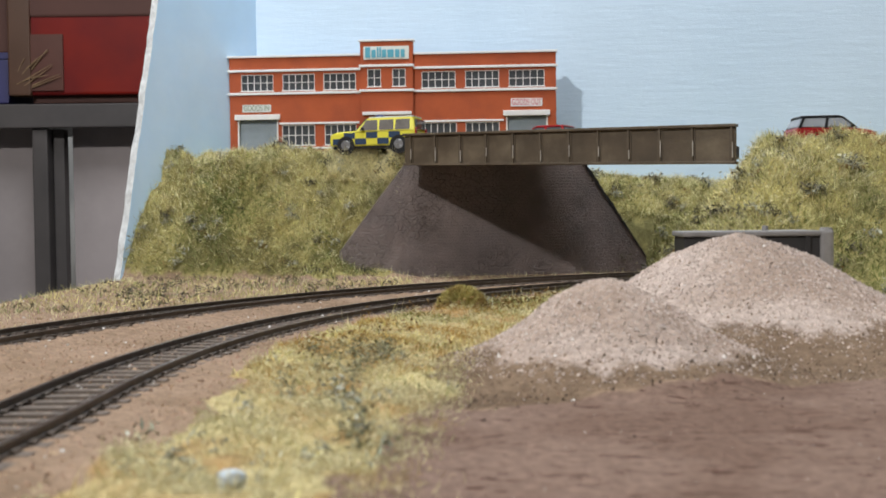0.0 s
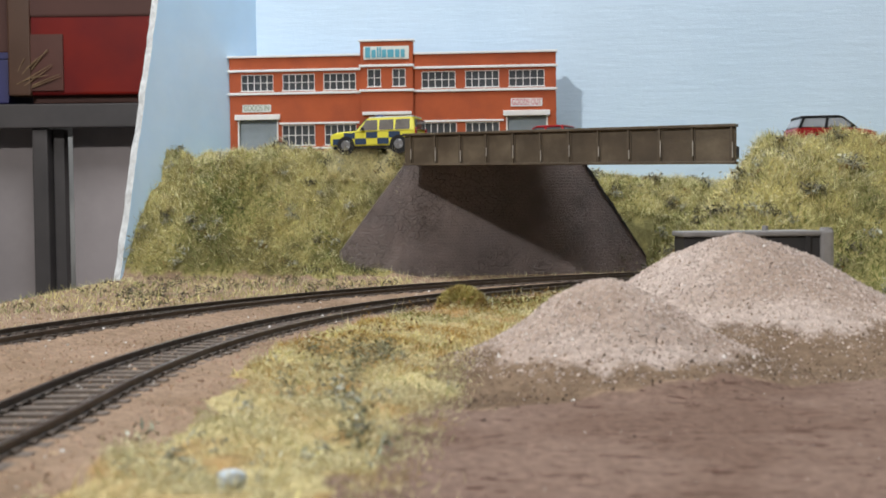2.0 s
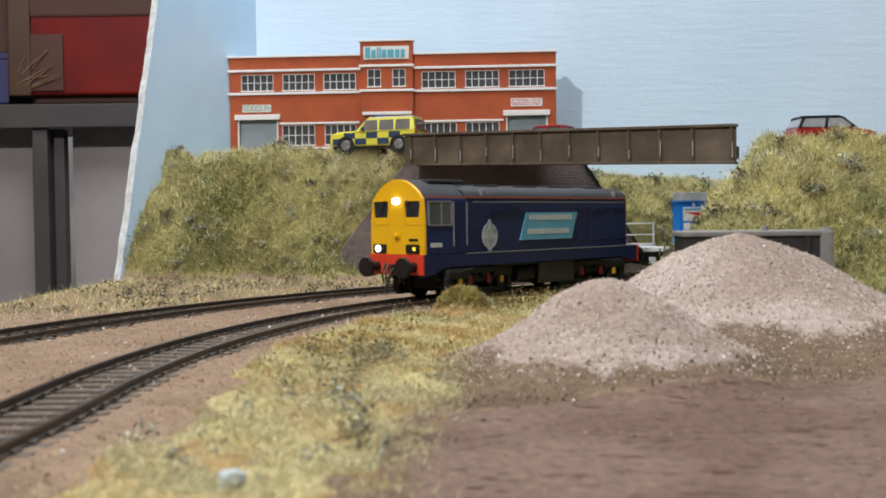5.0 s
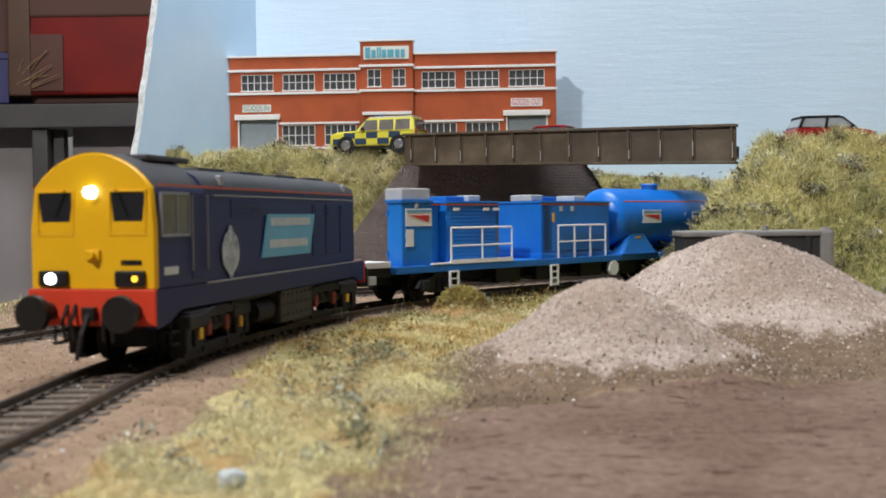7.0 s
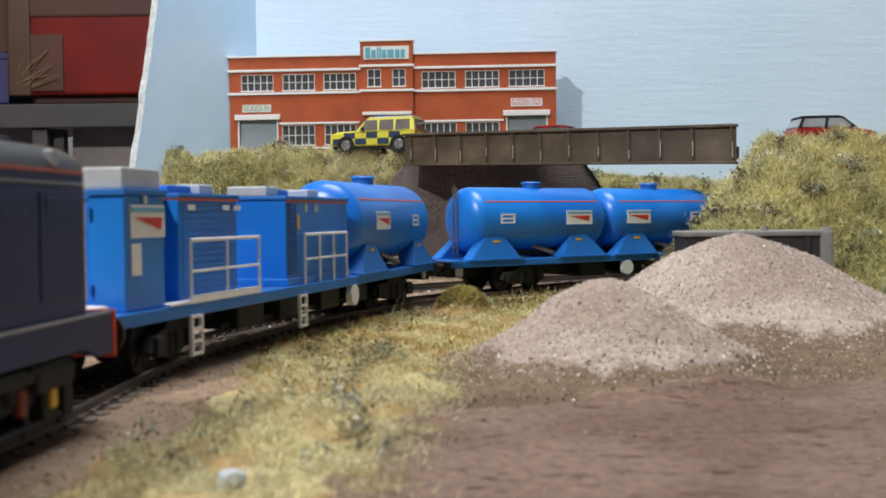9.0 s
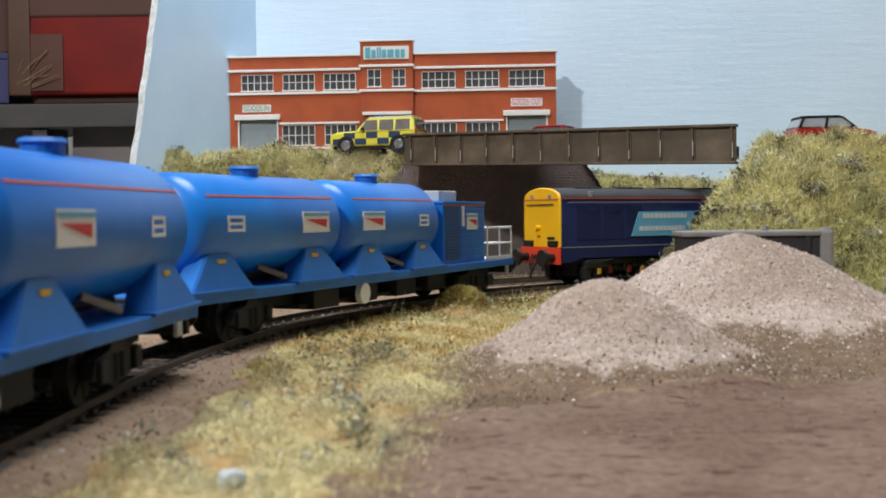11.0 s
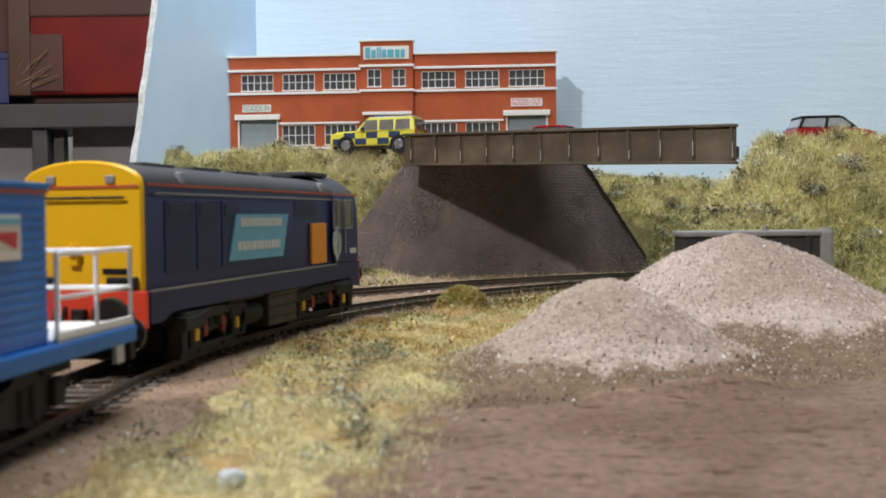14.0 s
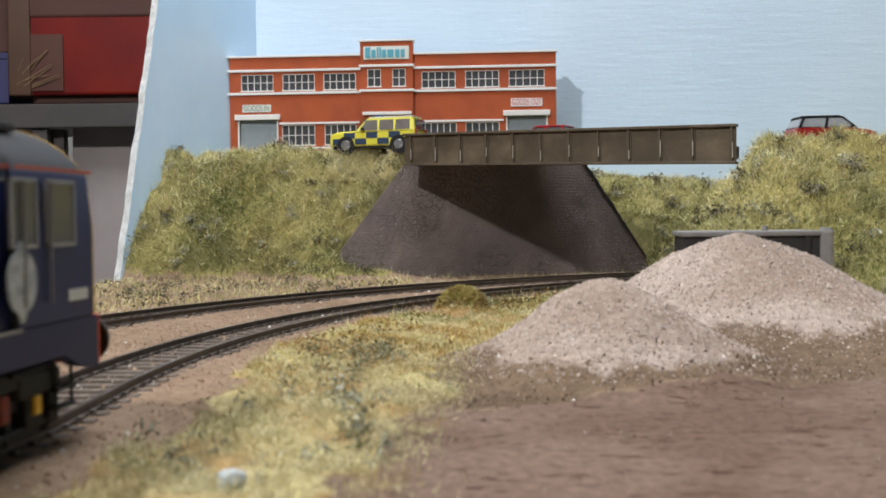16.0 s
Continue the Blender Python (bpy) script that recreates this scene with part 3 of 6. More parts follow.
# ---- bridge and abutment ----
def build_bridge():
    ab = thing("bridge_abutment", mm_pose(0, 0, 0), "dark grey cracked brick abutment with sloping wing edges", "wall")
    # face runs from the left wing to the right wing
    P0, P1 = Vector((-70.0, 727.0, 0)), Vector((143.0, 776.0, 0))
    d = P1 - P0
    ang = math.degrees(math.atan2(d.y, d.x))
    ln = d.length
    pts = [(0, -6), (ln + 6, -6), (ln + 4.5, 8), (ln - 44, 76), (47.5, 76), (6, 22), (0, 14)]
    bm = npr(pts, 0, 7)
    part("wall", bm, M_WALL, ab, at=mm_pose(P0.x, P0.y, 0, ang))
    rnd = random.Random(3)
    a, b = Vector((ln + 5, 6)), Vector((ln - 43.5, 75))
    inner, outer = [], []
    for i in range(31):
        p = a.lerp(b, i / 30)
        inner.append((p.x - rnd.uniform(0.2, 0.9), p.y))
        outer.append((p.x + 0.4 + 2.2 * (i / 30) * rnd.uniform(0.5, 1.1), p.y + rnd.uniform(-0.5, 0.5)))
    bm = npr(inner + outer[::-1], -0.7, 6)
    part("broken_edge", bm, material("dark_board_edge", (0.02, 0.02, 0.022), 0.8, var=0.3, scale=300), ab, "blackened broken edge of the wing", at=mm_pose(P0.x, P0.y, 0, ang))

    br = thing("girder_bridge", mm_pose(0, 0, 0), "brown plate girder road bridge with riveted stiffeners and scuffed edges", "bridge")
    A, B = Vector((-25.5, 722.0, 67.0)), Vector((164.5, 600.0, 65.5))
    d = B - A
    ang = math.degrees(math.atan2(d.y, d.x))
    ln = d.length
    hgt = 22.5
    m = mm_pose(A.x, A.y, 66.5, ang)

    def rise(u):
        return 5.5 - 7.0 * u / ln, (21.4 + 1.1 * u / ln) / hgt

    def tapered(bm):
        """The girder is shallower towards the town end, and its underside climbs."""
        for v in bm.verts:
            a, k = rise(v.co.x)
            v.co.z = a + k * v.co.z
        return bm

    g = part("front_girder", tapered(nb(0, ln, 0.8, 2.2, 1.0, hgt - 1, 0.15)), M_GIRDER, br, at=m)
    part("top_flange", tapered(nb(-0.5, ln + 0.5, -1.4, 4.2, hgt - 1.6, hgt, 0.25)), M_GIRDER, g)
    part("bottom_flange", tapered(nb(-0.5, ln + 0.5, -1.4, 4.2, 0, 1.5, 0.25)), M_GIRDER, g)
    n = 11
    st = nb(-0.65, 0.65, -1.0, 1.0, 1.5, hgt - 1.6, 0.15)
    box(st, -1.7, 1.7, 0.3, 0.9, 1.5, hgt - 1.6)
    me = mesh_of("stiffener", st, M_GIRDER)
    sc = bmesh.new()
    rnd = random.Random(9)
    for i in range(n + 1):
        u = 1.0 + (ln - 2.0) * ((0.22 + 0.96 * i) if i < n else 10.95) / n
        ob = new("stiffener", me)
        ob.parent = g
        ob.matrix_basis = mm_pose(u, 0, rise(u)[0]) @ Matrix.Diagonal((1, 1, rise(u)[1], 1))
        z0 = rise(u)[0] + rnd.uniform(2, 6)
        box(sc, u + 0.35, u + 0.95, -1.2, -0.6, z0, z0 + rnd.uniform(5, 10), 0.15)
    part("scuffs", sc, M_SCUFF, g, "scuffed pale stiffener edges")
    part("deck", tapered(nb(0.5, ln - 20, 4.3, 72, 5.5, 13.5, 0.4)), M_ROADTOP, br, "dark road deck", at=m)
    part("rear_girder", tapered(nb(62, ln - 48, 73, 76, 5.5, hgt - 4, 0.3)), M_GIRDER, br, at=m)


build_bridge()

# ---- dark hut beside the piles ----
M_BLACK = material("black_timber", (0.030, 0.029, 0.030), 0.6, var=0.25, scale=120, bump=0.3)
M_SLATE = material("grey_felt_top", (0.24, 0.23, 0.225), 0.75, var=0.18, scale=140, bump=0.4)


def build_bunker():
    z0 = -5
    t = thing("storage_bunker", mm_pose(103, 456, z0, -3), "low black timber bunker with a grey felt top behind gravel heaps", "bunker")
    part("body", nb(0, 60, 0, 26, 0, 32.5, 0.8), M_BLACK, t)
    part("lid", nb(-1, 57.5, -1.2, 27, 32.5, 34.8, 0.7), M_SLATE, t, "grey felt top")
    part("end_post", nb(57, 62.5, -2.0, 4, 0, 35.2, 1.4), M_SLATE, t)
    part("end_cap", rod((59.8, 1, 34.6), (59.8, 1, 36.0), 2.8, 2.4, 14), M_SLATE, t)
    part("vent", rod((36, 8, 34.5), (36, 8, 37), 1.5, 1.3, 12), M_SLATE, t)
    part("rib", nb(51, 53, -1.0, 0.2, 0, 32.4, 0.2), M_BLACK, t)


build_bunker()

# ---- the factory ----
def brick_material():
    m = material("factory_brick", (0.43, 0.085, 0.022), 0.75, var=0.07, scale=60, second=(0.36, 0.070, 0.020), second_scale=25)
    n, l = m.node_tree.nodes, m.node_tree.links
    tc = n.new("ShaderNodeTexCoord")
    mp = n.new("ShaderNodeMapping")
    mp.inputs["Rotation"].default_value = (radians(90), 0, 0)
    l.new(tc.outputs["Object"], mp.inputs[0])
    bt = n.new("ShaderNodeTexBrick")
    bt.inputs["Scale"].default_value = 1.0
    bt.inputs["Brick Width"].default_value, bt.inputs["Row Height"].default_value, bt.inputs["Mortar Size"].default_value = 0.003, 0.00105, 0.00012
    l.new(mp.outputs[0], bt.inputs["Vector"])
    bp = n.new("ShaderNodeBump")
    bp.invert = True
    bp.inputs["Strength"].default_value, bp.inputs["Distance"].default_value = 0.5, 0.0002
    l.new(bt.outputs["Fac"], bp.inputs["Height"])
    l.new(bp.outputs[0], n["Principled BSDF"].inputs["Normal"])
    return m


M_BRICK = brick_material()
M_TRIM = material("white_trim", (0.74, 0.72, 0.70), 0.6, var=0.06, scale=90)
M_PANE = material("window_pane", (0.075, 0.08, 0.088), 0.06, var=0.15, scale=40, spec=0.9)
M_SHUTTER = material("roller_shutter", (0.33, 0.385, 0.43), 0.45, metal=0.2, var=0.08, scale=120)
M_SIGNWHITE = material("sign_board", (0.66, 0.68, 0.64), 0.6, var=0.05, scale=90)
M_SIGNGREEN = material("sign_green", (0.16, 0.22, 0.13), 0.6, var=0.05)
M_SIGNRED = material("sign_red", (0.50, 0.03, 0.06), 0.6, var=0.05)
M_SIGNTEAL = material("sign_teal", (0.09, 0.36, 0.47), 0.5, var=0.05)


def wall_with_holes(u0, u1, z0, z1, y0, y1, holes):
    us = sorted({u0, u1, *[v for h in holes for v in h[:2]]})
    zs = sorted({z0, z1, *[min(max(v, z0), z1) for h in holes for v in h[2:]]})
    bm = bmesh.new()
    vs = {}

    def corner(u, z):
        if (u, z) not in vs:
            vs[(u, z)] = bm.verts.new((u, y0, z))
        return vs[(u, z)]

    for a, b in zip(us, us[1:]):
        for c, d in zip(zs, zs[1:]):
            if not any(h[0] <= (a + b) / 2 <= h[1] and h[2] <= (c + d) / 2 <= h[3] for h in holes):
                bm.faces.new((corner(a, c), corner(b, c), corner(b, d), corner(a, d)))
    g = bmesh.ops.extrude_face_region(bm, geom=list(bm.faces))
    bmesh.ops.translate(bm, vec=(0, y1 - y0, 0), verts=[v for v in g["geom"] if isinstance(v, bmesh.types.BMVert)])
    return bm


def lettering(parent, text, u, z, h, mat, y, width):
    cu = bpy.data.curves.new("lettering", "FONT")
    cu.body, cu.size, cu.align_x, cu.align_y, cu.extrude = text, h * MM * 1.35, "CENTER", "CENTER", 0.0001
    tmp = new("lettering", cu)
    bpy.context.view_layer.update()
    me = bpy.data.meshes.new_from_object(tmp)
    bpy.data.objects.remove(tmp)
    xs = [v.co.x for v in me.vertices]
    k = width * MM / (max(xs) - min(xs))
    for v in me.vertices:
        v.co = Vector((v.co.x * k, v.co.y, v.co.z))
    me.materials.clear()
    me.materials.append(mat)
    ob = new("lettering", me)
    ob.parent = parent
    ob.matrix_basis = mm_pose(u, y, z, 0, 90)
    return ob


def factory_window(f, u0, u1, z0, z1, cols, y=0.0):
    w = part("window", nb(u0, u1, y + 1.2, y + 2.0, z0, z1), M_PANE, f, "dark glazed window with white bars")
    bm = bmesh.new()
    t = 0.5
    for a, b, c, d in ((u0, u1, z0, z0 + t), (u0, u1, z1 - t, z1), (u0, u0 + t, z0, z1), (u1 - t, u1, z0, z1)):
        box(bm, a, b, y + 0.2, y + 1.1, c, d)
    part("frame", bm, M_TRIM, w)
    bm = bmesh.new()
    for k in range(1, cols):
        u = u0 + (u1 - u0) * k / cols
        box(bm, u - 0.3, u + 0.3, y + 0.5, y + 1.1, z0 + t, z1 - t)
    for q in ((0.5,) if z1 - z0 > 6 else ()):
        z = z0 + (z1 - z0) * q
        box(bm, u0 + t, u1 - t, y + 0.45, y + 1.05, z - 0.24, z + 0.24)
    part("glazing_bar", bm, M_TRIM, w)
    part("sill", nb(u0 - 0.6, u1 + 0.6, y - 0.5, y + 0.4, z0 - 0.5, z0 + 0.1), M_TRIM, w)


def build_factory():
    f = thing("factory", mm_pose(-165.4, 838.5, 0, -3.6), "two-storey red brick factory with white bands and metal windows", "building")
    W = 254.0
    upper = [(9.3, 34.6), (41.9, 67.2), (74.1, 99.4), (150.6, 176.8), (184.3, 210.4), (217.9, 245.2)]
    lower = [(41.0, 67.0), (74.5, 99.5), (152.6, 177.3), (184.3, 210.4)]
    holes = [(a, b, 136.6, 149.4) for a, b in upper] + [(a, b, 94.0, 109.8) for a, b in lower] + [(6.4, 37.8, 78, 115.3), (215.8, 247.2, 78, 115.3)]
    part("wall", wall_with_holes(0, 103.6, 78, 162.4, 0, 4, [h for h in holes if h[1] < 103]), M_BRICK, f)
    part("wall", wall_with_holes(144.2, W, 78, 162.4, 0, 4, [h for h in holes if h[0] > 144]), M_BRICK, f)
    th = [(108.9, 119.5, 138, 151.6), (128.3, 138.5, 138, 151.6), (112, 136, 78, 116)]
    part("tower", wall_with_holes(103.6, 144.2, 78, 172.6, -3.2, 4, th), M_BRICK, f, "projecting brick centre bay")
    part("end_wall", nb(W - 4, W, 4.1, 22, 78, 162.4), M_BRICK, f)
    part("end_wall", nb(0, 4, 4.1, 22, 78, 162.4), material("dark_end", (0.10, 0.05, 0.04), 0.8, var=0.1), f)
    part("roof", nb(0.5, W - 0.5, 4.1, 22, 158, 160), M_SHUTTER, f)
    # added near-black sheet; its colour stands for the unlit inside behind the openings
    part("interior_back", nb(4.2, W - 4.2, 9, 10, 78, 158), material("dark_interior", (0.03, 0.03, 0.03), 0.9, var=0.1), f)
    for a, b, y in ((-1.2, 103.4, -1.3), (144.4, W + 1.2, -1.3)):
        part("coping", nb(a, b, y, 5, 162.4, 164.0, 0.3), M_TRIM, f, "white coping")
        part("band", nb(a, b, y, 0.1, 151.2, 153.2, 0.4), M_TRIM, f, "white moulded band")
        part("band", nb(a, b, y, 0.1, 133.4, 135.4, 0.4), M_TRIM, f, "white moulded band")
    part("lintel_band", nb(39, 102, -0.9, 0.1, 110.2, 111.8, 0.2), M_TRIM, f)
    part("lintel_band", nb(146, 214, -0.9, 0.1, 110.2, 111.8, 0.2), M_TRIM, f)
    part("sill_band", nb(39, 102, -0.9, 0.1, 91.0, 92.6, 0.2), M_TRIM, f)
    part("coping", nb(102.4, 145.4, -4.4, 5, 172.6, 174.0, 0.3), M_TRIM, f, "white coping")
    part("band", nb(102.6, 145.2, -4.5, -3.1, 153.0, 155.0, 0.4), M_TRIM, f, "white moulded band")
    part("band", nb(102.6, 145.2, -4.5, -3.1, 134.0, 136.0, 0.4), M_TRIM, f, "white moulded band")
    part("door_hood", nb(105, 143, -5.5, -3.1, 116, 118.6, 0.4), M_TRIM, f, "white door canopy")
    for a, b in upper:
        factory_window(f, a, b, 136.6, 149.4, 5)
    for a, b in lower:
        factory_window(f, a, b, 94.0, 109.8, 5)
    for a, b in ((108.9, 119.5), (128.3, 138.5)):
        factory_window(f, a, b, 138, 151.6, 2, -3.2)
    for a, b in ((6.4, 37.8), (215.8, 247.2)):
        zig = [(3.2, 78.0)]
        z = 78.0
        while z < 114:
            zig += [(2.0, z), (2.0, z + 1.1), (2.5, z + 1.15), (2.5, z + 1.45)]
            z += 1.5
        bm = npr(zig + [(3.2, z)], a, b, "yz")
        s = part("roller_shutter", bm, M_SHUTTER, f, "blue-grey roller shutter door")
        part("shutter_hood", nb(a - 2.4, b + 2.0, -2.4, 0.3, 114.0, 118.2, 0.5), M_TRIM, s)
        part("shutter_frame", nb(a - 0.3, a + 0.9, -0.3, 2, 78, 114.5), M_TRIM, s)
        part("shutter_frame", nb(b - 0.9, b + 0.3, -0.3, 2, 78, 114.5), M_TRIM, s)
    s = part("name_board", nb(106.2, 141.4, -4.2, -3.1, 158.8, 168.8, 0.2), M_SIGNWHITE, f, "white board with teal bars")
    bm = bmesh.new()
    u = 107.6
    for k in range(8):
        w = (4.6, 3.8, 1.6, 1.6, 4.0, 5.6, 4.0, 3.6)[k]
        hh = (8.0, 6.0, 8.0, 8.0, 6.0, 6.0, 6.0, 6.0)[k]
        box(bm, u, u + w * 0.86, -4.7, -4.1, 160.2, 160.2 + hh, 0.25)
        u += w + 0.32
    part("name_bars", bm, M_SIGNTEAL, s)
    s = part("sign_board", nb(10.1, 32.6, -0.8, -0.05, 120.2, 126.0, 0.1), M_SIGNWHITE, f, "pale sign with green lettering")
    lettering(s, "GOODS IN", 21.3, 123.1, 4.6, M_SIGNGREEN, -0.9, 20.0)
    s = part("sign_board", nb(219.2, 243.4, -0.8, -0.05, 121.2, 127.4, 0.1), M_TRIM, f, "white sign with red lettering")
    lettering(s, "GOODS OUT", 231.3, 124.3, 4.8, M_SIGNRED, -0.9, 22.4)


build_factory()

# ---- parked cars ----
M_TYRE = material("tyre_rubber", (0.02, 0.02, 0.02), 0.8, var=0.1)
M_RIM = material("alloy_rim", (0.35, 0.35, 0.36), 0.35, metal=0.7, var=0.1)
M_CARGLASS = material("car_glass", (0.09, 0.095, 0.10), 0.06, var=0.05, spec=0.9)
M_CARTINT = material("brown_car_glass", (0.17, 0.155, 0.14), 0.07, var=0.25, scale=90, spec=0.9)
M_CARCLEAR = material("pale_car_glass", (0.30, 0.32, 0.34), 0.08, var=0.1, spec=0.9)
M_AMBYELLOW = material("rescue_yellow", (0.74, 0.68, 0.06), 0.4, var=0.05)
M_AMBBLUE = material("rescue_blue", (0.025, 0.05, 0.10), 0.4, var=0.08)
M_CARRED = material("car_red", (0.36, 0.015, 0.02), 0.28, var=0.06, coat=0.4)
M_CARDARK = material("car_black", (0.02, 0.02, 0.022), 0.3, var=0.08)
M_LIGHTBAR = material("blue_lens", (0.03, 0.06, 0.20), 0.2, var=0.05)


def shell(side, hw_low, hw_top, z_low, z_top):
    """A car body: a side outline pushed across, narrower towards the top."""
    bm = npr(side, -1, 1)
    for v in bm.verts:
        t = max(0.0, min(1.0, (v.co.z - z_low) / (z_top - z_low)))
        v.co.y = (1 if v.co.y > 0 else -1) * (hw_low + (hw_top - hw_low) * t)
    bmesh.ops.bevel(bm, geom=list(bm.edges), offset=0.7, segments=2, affect="EDGES")
    return bm


def build_wheels(car, xs, hw, r):
    for x in xs:
        for s in (-1, 1):
            w = part("wheel", rod((x, s * (hw - 3.2), r), (x, s * (hw + 0.2), r), r, r, 20), M_TYRE, car, "black tyre with alloy rim")
            bm = rod((x, s * (hw + 0.1), r), (x, s * (hw + 0.5), r), r * 0.62, r * 0.55, 12)
            for k in range(5):
                a = k * 2 * math.pi / 5
                tube(bm, (x, s * (hw + 0.5), r), (x + r * 0.6 * math.cos(a), s * (hw + 0.6), r + r * 0.6 * math.sin(a)), 0.35, 0.3, 5)
            part("rim", bm, M_RIM, w)


def build_rescue_car():
    c = thing("rescue_car", mm_pose(-44.5, 757, 82.0, 162), "yellow and blue chequered four-wheel-drive rescue car beside the bridge", "car")
    hw = 12.4
    part("body", shell([(-31.5, 5), (-31.8, 14.8), (31, 14.2), (32, 12), (32, 5.5)], hw, hw, 5, 15), M_AMBYELLOW, c)
    part("cabin", shell([(-31, 14.6), (-29.4, 24.4), (4, 24.8), (14, 14.6)], hw - 0.3, 10.2, 14.6, 24.6), M_AMBYELLOW, c)
    part("bonnet", shell([(10, 14), (10, 16), (27, 15.4), (31, 13.6)], hw - 1, hw - 1.8, 14, 16), M_AMBYELLOW, c)
    part("underbody", nb(-30, 30, -hw + 1, hw - 1, 3.4, 6, 0.4), M_CARDARK, c)
    for s in (-1, 1):
        for i in range(7):
            for r in range(2):
                if (i + r) % 2 == 0:
                    x0 = -29 + i * 8.4
                    part("check", nb(x0, x0 + 8.4, *sorted((s * (hw - 0.2), s * (hw + 0.25))), 6.2 + r * 4.2, 10.4 + r * 4.2), M_AMBBLUE, c)
        for x0, x1, lean in ((-27.5, -17, 0.4), (-15.5, -5.0, 0), (-3.6, 6.4, 3.2)):
            bm = npr([(x0, 16.0), (x1 + lean, 16.0), (x1 - lean * 0.4, 23.0), (x0 + 0.3, 23.0)], -0.2, 0.2)
            for v in bm.verts:
                v.co.y += s * (hw - 0.1 - 0.21 * (v.co.z - 14.6))
            part("side_window", bm, M_CARTINT, c)
        part("wing_mirror", nb(6, 8, *sorted((s * hw, s * (hw + 2))), 15.6, 18, 0.4), M_CARDARK, c)
        part("headlight", nb(30.6, 32.2, *sorted((s * 7, s * 11.5)), 10.4, 13, 0.4), M_RIM, c)
        part("tail_light", nb(-32.2, -31.2, *sorted((s * 9, s * 12)), 11, 17, 0.4), M_CARRED, c)
        for x in (-19.5, 20):
            part("wheel_arch", rod((x, s * (hw - 0.4), 5.6), (x, s * (hw + 0.3), 5.6), 6.6, 6.6, 18), M_CARDARK, c)
    bm = npr([(5.0, 24.2), (14.2, 15.4), (14.8, 15.6), (5.6, 24.6)], -9.2, 9.2)
    part("windscreen", bm, M_CARGLASS, c)
    part("rear_window", nb(-31.6, -30.2, -9, 9, 16, 23, 0.4), M_CARGLASS, c)
    part("roof", nb(-29.0, 3.6, -9.8, 9.8, 24.4, 25.3, 0.4), M_SIGNWHITE, c, "white roof")
    part("light_bar", nb(-6, -1, -8, 8, 25.3, 26.6, 0.5), M_LIGHTBAR, c, "blue roof light bar")
    build_wheels(c, (-19.5, 20), hw, 5.9)
    return c


build_rescue_car()


def build_hatchback(m, label, roof_mat, scale_len, glass):
    c = thing("hatchback_car", m, label, "car")
    k = scale_len
    hw = 10.6
    part("body", shell([(-23 * k, 3.5), (-23.6 * k, 9), (-22.6 * k, 11.6), (10 * k, 11.4), (21 * k, 10), (24 * k, 7.5), (24 * k, 3.5)], hw, hw - 0.5, 3.5, 12), M_CARRED, c)
    bm = shell([(-22.4 * k, 11.4), (-19.4 * k, 17.4), (4 * k, 17.8), (12.5 * k, 11.4)], hw - 0.9, 8.0, 11.4, 17.8)
    part("cabin", bm, glass, c)
    part("roof", shell([(-20.4 * k, 17.0), (-19.6 * k, 18.4), (3.6 * k, 18.8), (6.0 * k, 17.2)], 8.5, 8.0, 17, 18.8), roof_mat, c)
    for s in (-1, 1):
        for x0, x1 in ((-21.6, -18.2), (-6.4, -4.6), (5.0, 12.4)):
            bm = npr([(x0 * k - 0.5, 11.4), (x0 * k + 1.0, 11.4), ((x1 if x0 < 0 else x0) * k + 0.9, 17.6), ((x1 if x0 < 0 else x0) * k - 0.6, 17.6)] if x0 < 0 else
                     [(11.6 * k, 11.4), (12.8 * k, 11.4), (5.0 * k, 17.8), (3.8 * k, 17.8)], -0.3, 0.3)
            for v in bm.verts:
                v.co.y += s * (hw - 0.75 - 0.27 * (v.co.z - 11.4))
            part("pillar", bm, roof_mat, c)
        part("wing_mirror", nb(8 * k, 9.6 * k, *sorted((s * hw, s * (hw + 1.6))), 11.6, 13.4, 0.3), M_CARDARK, c)
        part("headlight", nb(22.6 * k, 24.2 * k, *sorted((s * 6, s * 9.5)), 7, 9.4, 0.4), M_RIM, c)
    part("bumper", nb(23.6 * k, 24.8 * k, -9.5, 9.5, 3.6, 6, 0.4), M_CARDARK, c)
    build_wheels(c, (-15 * k, 15 * k), hw, 4.0)
    return c


build_hatchback(mm_pose(225, 622, 74.2, 3), "red hatchback car with a black roof parked on the bank", M_CARDARK, 1.0, M_CARCLEAR)
build_hatchback(mm_pose(72, 742, 80.2, 147), "dark red hatchback car crossing the bridge deck", M_CARRED, 0.92, M_CARGLASS)

# ---- stones and vegetation ----
RNG = np.random.default_rng(12)


def sample_ground(kinds, count, box2, weight=None):
    """Random points on the land's surface, by area: positions and normals in millimetres."""
    q, P, kk = GROUND["quads"], GROUND["points"], GROUND["kinds"]
    a, b, c, d = (P[q[:, i]] for i in range(4))
    nrm = np.cross(c - a, d - b)
    area2 = np.linalg.norm(nrm, axis=1)
    mid = (a + c) / 2
    w = area2 * np.isin(kk, kinds) * (mid[:, 0] > box2[0]) * (mid[:, 0] < box2[1]) * (mid[:, 1] > box2[2]) * (mid[:, 1] < box2[3])
    if weight is not None:
        w = w * weight(mid, GROUND["off"])
    pick = RNG.choice(len(q), count, p=w / w.sum())
    u, v = RNG.random((count, 1)), RNG.random((count, 1))
    pos = (a[pick] * (1 - u) + b[pick] * u) * (1 - v) + (d[pick] * (1 - u) + c[pick] * u) * v
    return pos, nrm[pick] / np.maximum(area2[pick][:, None], 1e-9)


